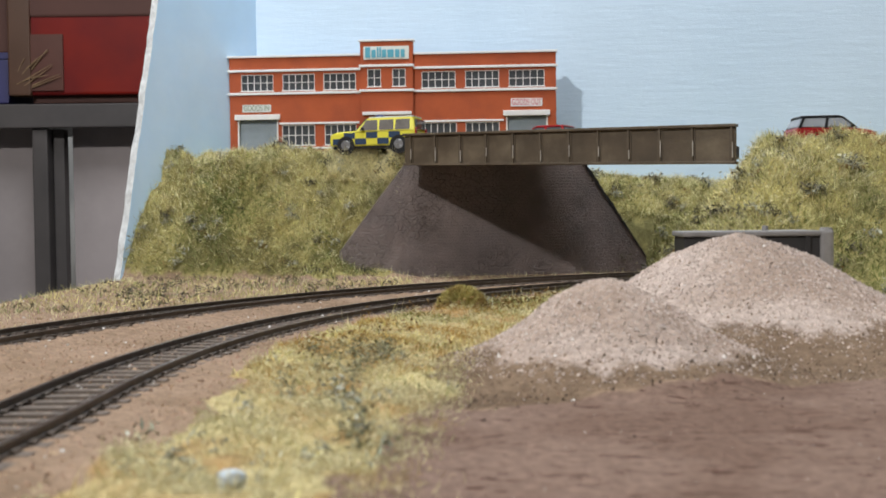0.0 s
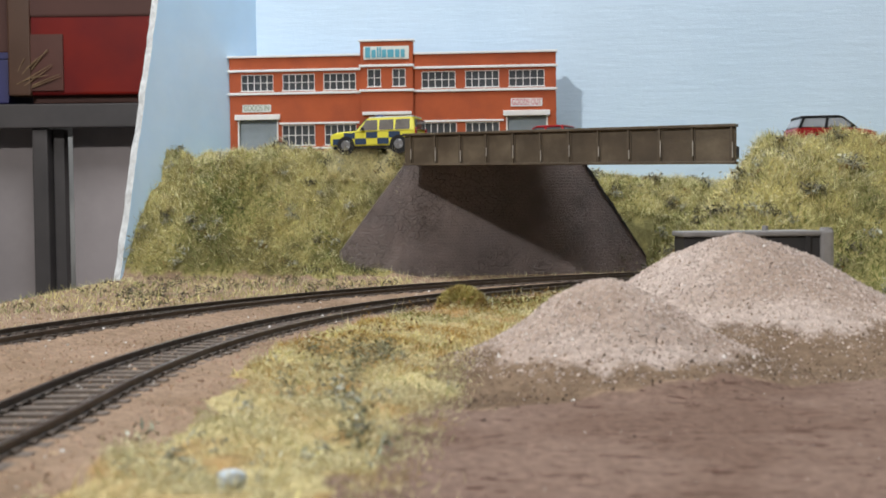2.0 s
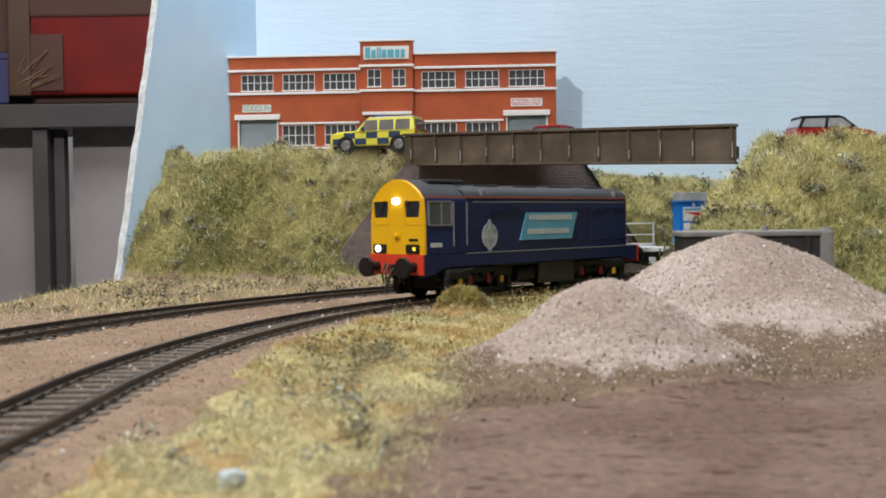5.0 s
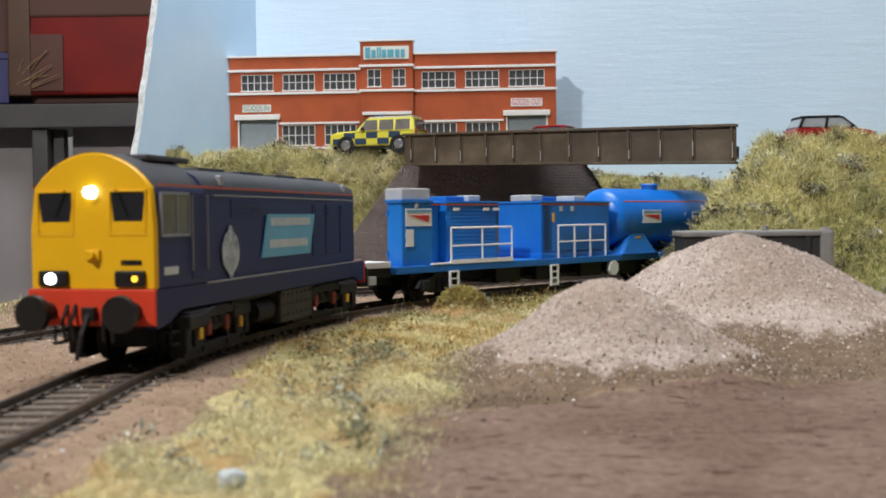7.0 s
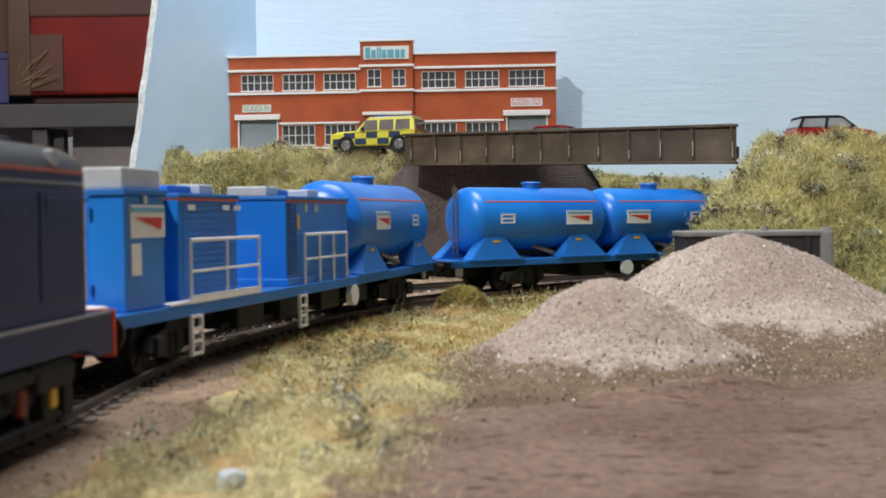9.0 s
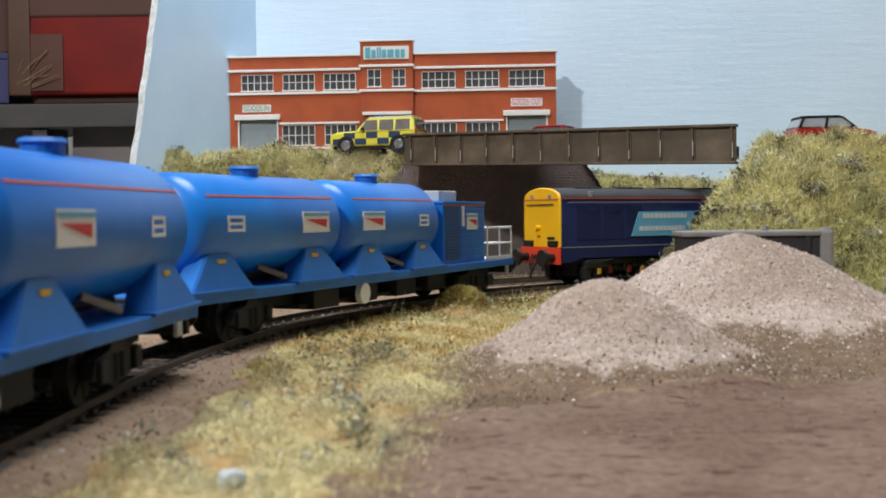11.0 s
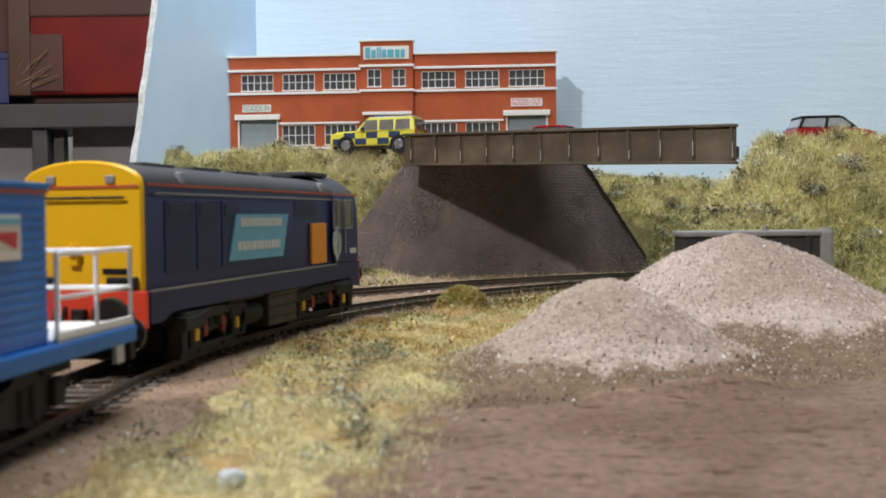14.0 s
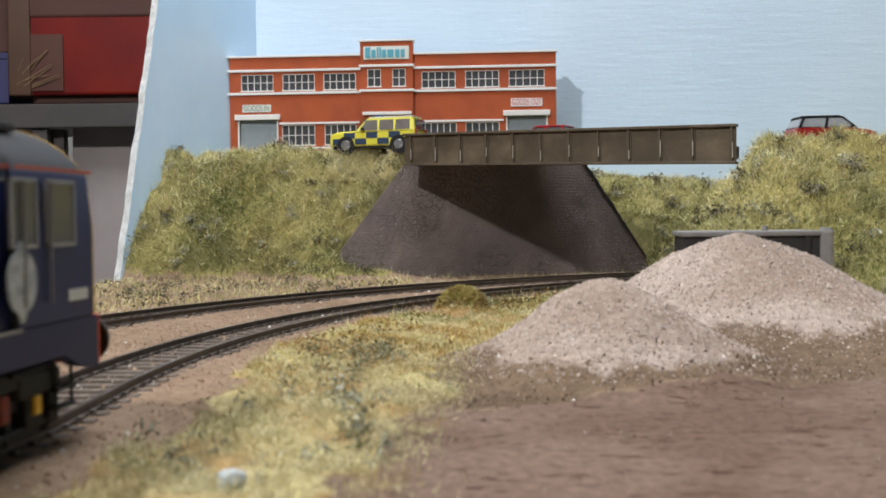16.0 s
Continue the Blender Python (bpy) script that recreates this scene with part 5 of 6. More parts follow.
def roof_section(w, z0, zr, n=12):
    """Half ellipse from (w, z0) over the ridge to (-w, z0)."""
    return [(w * math.cos(math.pi * i / n), z0 + (zr - z0) * math.sin(math.pi * i / n) ** 0.9) for i in range(n + 1)]


def cab_section(w, z0, zr, n=14):
    """A shallow arc with a clear corner at the eaves."""
    return [(w * (1 - 2 * i / n), z0 + (zr - z0) * (1 - (1 - 2 * i / n) ** 2) ** 0.86) for i in range(n + 1)]


def build_loco(lit):
    L = thing("diesel_locomotive", Matrix(), "navy diesel locomotive with yellow ends, headlamps lit" if lit else "navy diesel locomotive with yellow ends, lamps unlit", "locomotive", "train")
    W, HW = 17.5, 16.3
    CF, CB, NE = 84.5, 57.0, -78.0 if lit else -86.5
    # underframe and solebar
    bm = bmesh.new()
    box(bm, -87, 84.5, -15, 15, 13, 20, 0.4)
    box(bm, -30, 30, -9, 9, 4.5, 13, 0.4)
    part("underframe", bm, M_UNDER, L)
    bm = bmesh.new()
    for s in (-1, 1):
        prism(bm, [(-86, 12.2), (-80, 12.2), (-74, 14.4), (72, 14.4), (78, 11.6), (85.2, 10.4), (85.2, 20.2), (-86, 20.2)], *sorted((s * 15, s * 17.6)))
    box(bm, -86, 57, -17.4, 17.4, 19.6, 20.3)
    part("solebar", bm, M_NAVY2, L, "dark navy solebar")
    # engine hood
    sec = [(HW, ZB)] + [(HW, ZO)] + roof_section(HW, ZO, 52.2) + [(-HW, ZB)]
    bm = loft([[(NE + 0.45, a, b) for a, b in sec], [(CB, a, b) for a, b in sec]])
    for f in bm.faces:
        f.material_index = 1 if f.calc_center_median().z > ZO + 0.1 else 0
    part("engine_hood", bm, [M_NAVY, M_ROOF], L, smooth=True)
    bm = loft([[(NE - 0.6, a * 0.96, ZB + (b - ZB) * 0.985) for a, b in sec], [(NE, a * 0.995, ZB + (b - ZB) * 0.997) for a, b in sec], [(NE + 0.5, a * 1.002, ZB + (b - ZB) * 1.001) for a, b in sec]])
    part("nose_panel", bm, M_YELLOW, L, "yellow nose end", smooth=True)
    bm = bmesh.new()
    for s in (-1, 1):
        box(bm, NE - 1.2, NE - 0.4, s * 8 - 1.2, s * 8 + 1.2, 46.5, 48.5, 0.3)
    part("nose_lamp", bm, M_SILVER, L)
    part("nose_line", nb(NE - 1.0, NE - 0.2, -15.4, 15.4, ZO - 0.9, ZO - 0.3), M_LINE, L, "orange line")
    part("handrail", rod((NE - 1.6, -12, 43), (NE - 1.6, 12, 43), 0.35), M_BLACKISH, L)
    bm = bmesh.new()
    tube(bm, (NE - 3.2, 2, 30.5), (NE - 0.4, 2, 30.5), 1.3, 1.6, 10)
    box(bm, NE - 2.0, NE - 0.4, 0.6, 3.4, 26.5, 29.2, 0.3)
    part("lamp_bracket", bm, M_YELLOW, L)
    part("nose_plate", nb(NE - 0.9, NE - 0.4, -12, -5.6, 24.4, 25.8), M_BLACKISH, L)
    for s in (-1, 1):
        part("marker_box", nb(NE - 2.0, NE - 0.2, s * 11 - 4, s * 11 + 4, 20.6, 23.8, 0.5), M_BLACKISH, L)
    # cab
    cab = [(W, ZB), (W, 36.0), (W - 0.9, ZO - 1.0)] + cab_section(W - 1.0, ZO - 0.6, ZR + 0.6, 14) + [(-W + 0.9, ZO - 1.0), (-W, 36.0), (-W, ZB)]
    bm = loft([[(CB - 1, a, b) for a, b in cab], [(CF - 0.8, a, b) for a, b in cab]])
    for f in bm.faces:
        f.material_index = 1 if f.calc_center_median().z > ZO + 0.1 else 0
    c = part("cab", bm, [M_NAVY, M_ROOF], L, smooth=True)
    bm = loft([[(CF - 0.75, a * 1.001, ZB + (b - ZB) * 1.001) for a, b in cab], [(CF - 0.4 - max(0, b - 40) * 0.06, a, b) for a, b in cab], [(CF + 0.4 - max(0, b - 40) * 0.06, a * 0.965, ZB + (b - ZB) * 0.988) for a, b in cab]])
    part("cab_front", bm, M_YELLOW, c, "yellow cab front", smooth=True)
    for s in (-1, 1):
        part("windscreen", nb(CF - 0.3, CF + 0.35, *sorted((s * 5.2, s * 14.8)), 34.2, 44.6, 0.9), M_GLASS, c, "dark windscreen")
        bm = bmesh.new()
        for (y0, y1, z0, z1) in ((4.8, 15.2, 33.6, 34.3), (4.8, 15.2, 44.5, 45.1), (4.8, 5.4, 33.6, 45.1), (14.7, 15.2, 33.6, 45.1)):
            box(bm, CF - 0.2, CF + 0.55, *sorted((s * y0, s * y1)), z0, z1, 0.15)
        part("windscreen_surround", bm, M_YELLOW, c)
        part("wiper", rod((CF + 0.8, s * 7, 45.2), (CF + 0.8, s * 10, 38.5), 0.22, 0.18, 6), M_BLACKISH, c)
        # side window and door
        spans = ((66.8, 82.6, 74.0),) if s > 0 else ((53.4, 62.4, None), (65.2, 76.2, None))
        for xa, xb, xm in spans:
            part("side_window", nb(xa + 0.7, xb - 0.6, *sorted((s * 17.2, s * 17.75)), 33.8, 44.0, 0.2), M_SILVER2, c, "cab side window")
            bm = bmesh.new()
            for (x0, x1, z0, z1) in ((xa, xb, 33.2, 33.9), (xa, xb, 43.9, 44.6), (xa, xa + 0.8, 33.2, 44.6), (xb - 0.7, xb, 33.2, 44.6)) + (((xm - 0.3, xm + 0.3, 33.3, 44.4),) if xm else ()):
                box(bm, x0, x1, *sorted((s * 17.3, s * 17.95)), z0, z1)
            part("window_frame", bm, M_SILVER, c, "pale window frame")
        if s > 0:
            part("cab_door", nb(58.0, 65.5, *sorted((s * 17.0, s * 17.72)), 21.5, 44.8, 0.3), M_NAVY2, c)
        bm = bmesh.new()
        for xx in (57.2, 66.2):
            tube(bm, (xx, s * 18.2, 24), (xx, s * 18.2, 44), 0.3, 0.3, 6)
        part("handrail", bm, M_SILVER, c)
        part("number_bars", nb(73.5, 81, *sorted((s * 17.45, s * 17.7)), 23.6, 25.6), M_PALEGREY, c)
    lamp_m = M_LAMPON if lit else M_SILVER
    part("headlamp", rod((CF - 0.4, 0, 44.6), (CF + 1.8, 0, 44.6), 1.7, 1.5, 16), lamp_m, c, "round headlamp")
    part("lamp_housing", nb(CF, CF + 1.6, -14.6, -6.6, 21.0, 25.0, 0.5), M_BLACKISH, c, "black lamp housing")
    part("lamp_housing", nb(CF, CF + 1.6, 6.6, 14.6, 21.0, 25.0, 0.5), M_BLACKISH, c, "black lamp housing")
    part("cluster_lamp", rod((CF + 1.2, -11.0, 23.0), (CF + 2.0, -11.0, 23.0), 1.6, 1.5, 14), lamp_m, c)
    part("cluster_lamp", rod((CF + 1.2, 12.3, 23.0), (CF + 2.0, 12.3, 23.0), 0.85, 0.8, 12), M_MARKER if lit else M_SILVER, c, "amber marker lamp")
    bm = bmesh.new()
    tube(bm, (CF + 0.2, 0.5, 28.8), (CF + 2.6, 0.5, 28.8), 1.1, 0.9, 10)
    box(bm, CF, CF + 1.2, -1.6, 2.4, 27.6, 30.2, 0.3)
    part("lamp_bracket", bm, M_YELLOW, c)
    part("front_plate", nb(CF + 0.2, CF + 0.6, 8, 13.6, 26.4, 27.6), M_BLACKISH, c)
    bm = nb(CB - 8, CB + 16, -9, 9, 53.0, 54.6, 0.5)
    part("roof_hatch", bm, M_ROOF, L)
    for x in (-60, -30, 0, 30):
        part("roof_panel", nb(x - 9, x + 9, -7, 7, 51.2, 52.6, 0.4), M_ROOF, L)
    # buffer beams, buffers, hook
    for e, x in ((1, 84.8), (-1, -87.0)):
        part("buffer_beam", nb(*sorted((x, x + e * 1.2)), -17.6, 17.6, 11.2, 20.4, 0.3), M_RED, L, "red buffer beam")
        for s in (-1, 1):
            bm = rod((x + e, s * 11.8, 14.8), (x + e * 7.4, s * 11.8, 14.8), 2.4, 2.1, 14)
            tube(bm, (x + e * 7.4, s * 11.8, 14.8), (x + e * 9.0, s * 11.8, 14.8), 4.7, 4.4, 22)
            part("buffer", bm, M_BLACKISH, L, "round black buffer")
        bm = nb(*sorted((x, x + e * 3)), -1.8, 1.8, 12.5, 16, 0.4)
        tube(bm, (x + e * 2.5, 0, 14), (x + e * 6, 0, 9), 0.9, 0.8, 8)
        tube(bm, (x + e * 6, 0, 9), (x + e * 8, 0, 3.5), 0.8, 0.5, 8)
        part("coupling", bm, M_BLACKISH, L)
        for s in (-6.5, -4.2, 4.2, 6.5):
            bm = bmesh.new()
            tube(bm, (x + e * 1.2, s, 16.5), (x + e * 3.2, s * 1.05, 12), 0.5, 0.5, 6)
            tube(bm, (x + e * 3.2, s * 1.05, 12), (x + e * 2.2, s, 7.5), 0.5, 0.5, 6)
            part("brake_pipe", bm, M_BLACKISH, L)
    # side details
    for s in (-1, 1):
        y = s * HW
        part("cantrail_line", nb(NE + 1.8, CB - 1.2, *sorted((y, y + s * 0.35)), ZO - 0.35, ZO + 0.25), M_LINE, L, "orange line")
        part("cantrail_line", nb(CB - 1, CF - 1.3, *sorted((s * W, s * (W + 0.3))), ZO - 0.35, ZO + 0.25), M_LINE, L, "orange line")
        part("solebar_line", nb(-86, 57, *sorted((s * 17.3, s * 17.75)), 20.0, 20.5), M_SILVER, L, "thin pale line")
        for x0, x1 in ((-76, -60), (-58, -44), (-42, -30)):
            d = part("body_door", nb(x0, x1, *sorted((y - s * 0.2, y + s * 0.28)), 24, 42.6, 0.2), M_NAVY2, L)
            part("door_louvre", slatted(x0 + 2, x1 - 2, y + s * 0.28, s, 38.4, 42.0, 0.9, 0.2), M_NAVY, d)
        part("grille", slatted(16, 38, y, s, 38.0, 43.0, 0.9, 0.25), M_NAVY, L)
        hr = bmesh.new()
        tube(hr, (NE + 4, y + s * 1.3, 44), (CB - 5, y + s * 1.3, 44), 0.28, 0.28, 6)
        for k in range(7):
            xx = NE + 5 + k * 20
            tube(hr, (xx, y, 44), (xx, y + s * 1.4, 44), 0.3, 0.3, 5)
        part("handrail", hr, M_RAILGREY, L, "thin grey handrail")
        for xx in (-66, 44):
            part("lifting_lug", nb(xx - 1, xx + 1, *sorted((y - s * 1.5, y + s * 0.4)), ZO + 0.6, ZO + 3.6, 0.3), M_SILVER, L)
        # sign, leaning parallelogram
        x0, x1, lean = (-28.3, 14.2, 2.6) if s > 0 else (-35.4, 6.4, 2.6)
        lean = -lean
        sg = npr([(x0 - lean * s, 25.4), (x1 - lean * s, 25.4), (x1 + lean * s, 38.9), (x0 + lean * s, 38.9)], *sorted((y + s * 0.3, y + s * 0.75)))
        sign = part("side_sign", sg, M_TEAL, L, "teal slanted side sign")
        rnd = random.Random(2)
        for zz in (28.2, 35.2):
            xx = x0 + 4
            while xx < x1 - 5:
                w = rnd.uniform(1.6, 2.8)
                dx = lean * s * (zz + 1.2 - 32.7) / 6.9
                part("sign_bar", nb(xx + dx, xx + dx + w, *sorted((y + s * 0.7, y + s * 0.9)), zz, zz + 2.6), M_PALEGREY, sign)
                xx += w + 0.6
        # pale round badge with a point above and below
        bm = bmesh.new()
        n = 48
        bx, y = (39.5, s * HW) if s > 0 else (56.3, s * W)
        ring, k2 = [], (1.0 if s > 0 else 0.84)
        for k in range(n):
            a = 2 * math.pi * k / n
            r = 5.7 + 1.7 * max(0.0, abs(math.sin(a)) - 0.965) / 0.035
            ring.append((bx + r * k2 * math.cos(a), 28.0 + r * k2 * 1.06 * math.sin(a)))
        prism(bm, ring, *sorted((y + s * 0.4, y + s * 0.7)))
        part("badge", bm, M_BADGE, L, "pale round badge with a point above and below")
        tx, tw = (-28.0, 29.0) if s > 0 else (-8.0, 25.0)
        part("tank", nb(tx, tx + tw, *sorted((s * 9, s * 16.6)), 3.4, 14.2, 0.8), M_TANK, L, "dark grey underfloor tank")
        part("air_reservoir", rod((tx + (tw + 3 if s > 0 else -17), s * 12.5, 8.5), (tx + (tw + 16 if s > 0 else -3), s * 12.5, 8.5), 3.4, 3.4, 14), M_UNDER, L)
        st = bmesh.new()
        for k in range(7):
            for z in (5.6, 9.0, 12.2):
                box(st, tx + 2 + k * (tw - 5) / 6, tx + 3.0 + k * (tw - 5) / 6, *sorted((s * 16.5, s * 16.9)), z, z + 0.9, 0.1)
        box(st, tx, tx + tw, *sorted((s * 16.4, s * 17.0)), 13.2, 14.0, 0.1)
        part("tank_ribs", st, M_TANK, L)
        if s < 0:
            part("side_panel", nb(30.4, 45.8, *sorted((s * HW + s * 0.2, s * HW + s * 1.3)), 21.4, 35.6, 0.3), M_ORANGE, L, "orange-yellow side door")
        sp = bmesh.new()
        for xx in (70, 76):
            tube(sp, (xx, s * 16.5, 13), (xx, s * 16.5, 5), 0.35, 0.35, 5)
        for zz in (5.2, 8.4):
            box(sp, 69.5, 76.5, *sorted((s * 15.4, s * 17.2)), zz, zz + 0.6)
        part("cab_steps", sp, M_UNDER, L)
    b1 = build_loco_bogie(L, BOGIE["loco"])
    b2 = build_loco_bogie(L, -BOGIE["loco"])
    return L, (b1, b2)


def build_wagon_bogie(wg, x):
    bm = bmesh.new()
    for s in (-1, 1):
        prism(bm, [(-17, 6), (-15, 9.5), (-6, 10.5), (-4, 12), (4, 12), (6, 10.5), (15, 9.5), (17, 6), (12, 4.6), (5, 3.4), (-5, 3.4), (-12, 4.6)], *sorted((s * 11.5, s * 13.8)))
        for a in (-12, 12):
            box(bm, a - 2.4, a + 2.4, *sorted((s * 12, s * 15)), 4.4, 9.4, 0.5)
        for a in (-2.2, 2.2):
            tube(bm, (a, s * 13.5, 4), (a, s * 13.5, 9.5), 1.1, 1.1, 8)
    box(bm, -4, 4, -12, 12, 8, 12, 0.4)
    b = part("bogie", bm, M_UNDER, wg, "black bogie with sprung side frames", at=mm_pose(x, 0, 0))
    add_wheels(b, (-12, 12))
    return b


def railing(wg, x0, x1, y, z0, h, posts, low=True):
    bm = bmesh.new()
    for k in range(posts):
        x = x0 + (x1 - x0) * k / (posts - 1)
        tube(bm, (x, y, z0), (x, y, z0 + h), 0.45, 0.45, 6)
    tube(bm, (x0, y, z0 + h), (x1, y, z0 + h), 0.5, 0.5, 6)
    tube(bm, (x0, y, z0 + h * 0.5), (x1, y, z0 + h * 0.5), 0.4, 0.4, 6)
    if low:
        box(bm, min(x0, x1) - 0.5, max(x0, x1) + 0.5, y - 0.4, y + 0.4, z0 - 0.2, z0 + 1.8)
    return part("railing", bm, M_WHITE, wg, "white tubular railing")


def logo(parent, x, z, y, s, w=17.5, h=7.2):
    p = part("panel_badge", nb(x - w / 2, x + w / 2, *sorted((y, y + s * 0.35)), z - h / 2, z + h / 2), M_WHITE, parent, "white square badge with a red wedge")
    part("badge_wedge", npr([(x + s * 0.40 * w, z + 0.12 * h), (x - s * 0.40 * w, z + 0.12 * h), (x - s * 0.37 * w, z - 0.27 * h)], *sorted((y + s * 0.35, y + s * 0.55))), M_LOGORED, p)
    part("badge_band", nb(x - w / 2 + 0.4, x + w / 2 - 0.4, *sorted((y + s * 0.35, y + s * 0.5)), z + 0.28 * h, z + 0.42 * h), M_TEAL, p)


def notice(parent, x, z, y, s, w=9.0, h=5.2):
    bm = bmesh.new()
    for k in range(3):
        box(bm, x - w / 2, x + w / 2, *sorted((y, y + s * 0.3)), z - h / 2 + k * h / 2.6, z - h / 2 + k * h / 2.6 + 0.85)
    for q in (-1, 1):
        box(bm, x + q * (w / 2 - 0.6) - 0.6, x + q * (w / 2 - 0.6) + 0.6, *sorted((y, y + s * 0.28)), z - h / 2, z + h / 2 - 0.4)
    part("notice", bm, M_WHITE, parent, "white stencilled notice")


TZ, TR = 35.6, 16.2


def tank(wg, x0, x1, hatch_at, notices, feet=None):
    n = 36
    rings = []
    for u, f in ((0, 0.0), (0.4, 0.45), (1.4, 0.70), (3.2, 0.87), (5.2, 0.96), (7.5, 1.0)):
        rings.append((x0 + u, max(0.02, f)))
    rings += [(x0 + x1 - a, f) for a, f in reversed(rings)]
    bm = loft([[(x, TR * f * math.cos(2 * math.pi * k / n), TZ + TR * f * math.sin(2 * math.pi * k / n)) for k in range(n)] for x, f in rings])
    t = part("tank", bm, M_BLUE, wg, "glossy blue cylindrical tank", smooth=True)
    for s in (-1, 1):
        a = math.radians(33)
        part("tank_line", nb(x0 + 8, x1 - 8, -0.4, 0.15, -0.32, 0.32, m=Matrix.Translation((0, s * TR * math.cos(a), TZ + TR * math.sin(a))) @ Matrix.Rotation(s * a, 4, "X")), M_LINE, t, "thin orange line")
        for kind, x in notices:
            (logo if kind == "logo" else notice)(t, x, TZ + 0.6, s * (TR - 0.25), s)
    bm = rod((hatch_at, 0, TZ + TR - 1), (hatch_at, 0, TZ + TR + 2.2), 4.6, 4.6, 18)
    tube(bm, (hatch_at, 0, TZ + TR + 2.2), (hatch_at, 0, TZ + TR + 3.1), 5.3, 4.6, 18)
    part("manhole", bm, M_BLUE2, t, "round blue filler hatch")
    for e, xs in zip((-1, 1), feet or (x0 + 20, x1 - 20)):
        for s in (-1, 1):
            bm = bmesh.new()
            prism(bm, sorted([(xs - e * 14, 15.9), (xs + e * 18, 15.9)]) + sorted([(xs + e * 6, 27.5), (xs - e * 5, 27.5)], reverse=True), *sorted((s * 9.5, s * 17.2)))
            for v in list(bm.verts):
                if v.co.z > 20:
                    v.co.y = s * (7.5 if abs(v.co.y) < 12 else 14.2)
            bmesh.ops.bevel(bm, geom=list(bm.edges), offset=0.4, segments=2, affect="EDGES")
            sd = part("saddle", bm, M_BLUE2, wg, "blue tank saddle")
            part("foot_flange", nb(*sorted((xs - e * 15, xs + e * 19)), *sorted((s * 9, s * 17.6)), 15.6, 16.6, 0.2), M_BLUE2, sd)
            if s > 0 or e > 0:
                part("chalk_mark", nb(xs - 1.6, xs + 2.4, *sorted((s * 14.7, s * 15.3)), 24.2, 25.4, 0.1), M_AXLE, sd, "small yellow mark")
    bm = bmesh.new()
    for s in (-1, 1):
        tube(bm, ((x0 + x1) / 2 + 4, s * 9, 22), ((x0 + x1) / 2 - 6, s * 13.5, 18.2), 1.1, 1.1, 8)
    tube(bm, (x0 + 18, 0, 18.5), (x1 - 18, 0, 18.5), 1.6, 1.6, 8)
    part("outlet_pipe", bm, M_PIPE, wg, "dull metal outlet pipe")


def cabinet(wg, x0, x1, hw, z1, louvres=(), label="blue equipment cabinet"):
    c = part("cabinet", nb(x0, x1, -hw, hw, 16, z1, 0.5), M_BLUE, wg, label)
    part("cabinet_top", nb(x0 - 0.6, x1 + 0.6, -hw - 0.6, hw + 0.6, z1, z1 + 1.2, 0.3), M_BLUE2, c)
    for a, b, za, zb in louvres:
        for s in (-1, 1):
            part("louvre", slatted(a, b, s * hw, s, za, zb, 1.45, 0.5), M_LOUVRE, c, "dark louvre slats")
    return c


def wagon_base(label, front=138, disc=-35, rear=138):
    wg = thing("tank_wagon", Matrix(), label, "wagon", "train")
    bm = nb(-rear, front, -16.6, 16.6, 12.6, 16, 0.5)
    part("deck", bm, M_BLUE2, wg, "blue wagon deck")
    bm = nb(-132, 132, -5, 5, 7.5, 12.6, 0.5)
    for x in (-50, -20, 15, 45):
        box(bm, x - 9, x + 9, -13, 13, 5.5, 12.4, 0.6)
    tube(bm, (-60, 10, 7), (60, 10, 7), 0.8, 0.8, 6)
    tube(bm, (-60, -10, 7), (60, -10, 7), 0.8, 0.8, 6)
    part("centre_sill", bm, M_UNDER, wg, "black underframe with brake gear")
    for e in (-1, 1):
        part("headstock", nb(*sorted((e * 138, e * 140.5)), -15, 15, 8.5, 15.6, 0.4), M_UNDER, wg)
        for s in (-1, 1):
            bm = rod((e * 140, s * 11.4, 13), (e * 145, s * 11.4, 13), 2.0, 1.8, 12)
            tube(bm, (e * 145, s * 11.4, 13), (e * 146.2, s * 11.4, 13), 4.0, 3.9, 18)
            part("buffer", bm, M_BLACKISH, wg, "round black buffer")
            part("end_plate", nb(e * 133 - 2, e * 133 + 2, *sorted((s * 14, s * 15)), 8.6, 12.4, 0.2), M_PALEGREY, wg)
        bm = nb(*sorted((e * 140, e * 150)), -1.4, 1.4, 8.5, 10, 0.2)
        tube(bm, (e * 150, 0, 9), (e * 153, 0, 12), 0.7, 0.7, 6)
        part("coupling", bm, M_BLACKISH, wg)
    for s in (-1, 1):
        part("brake_wheel", rod((disc, s * 14.5, 9.2), (disc, s * 16.8, 9.2), 3.9, 3.9, 20), M_WHITE, wg, "white round brake disc")
    bs = (build_wagon_bogie(wg, BOGIE["wagon"]), build_wagon_bogie(wg, -BOGIE["wagon"]))
    return wg, bs


def ladder(wg, x, s):
    bm = bmesh.new()
    for q in (-1, 1):
        box(bm, x + q * 2.6 - 0.4, x + q * 2.6 + 0.4, *sorted((s * 16.4, s * 17.4)), 2.4, 13, 0.1)
    for k in range(4):
        box(bm, x - 2.6, x + 2.6, *sorted((s * 16.5, s * 17.3)), 2.6 + k * 3.2, 3.4 + k * 3.2)
    part("ladder", bm, M_WHITE, wg, "white step ladder")


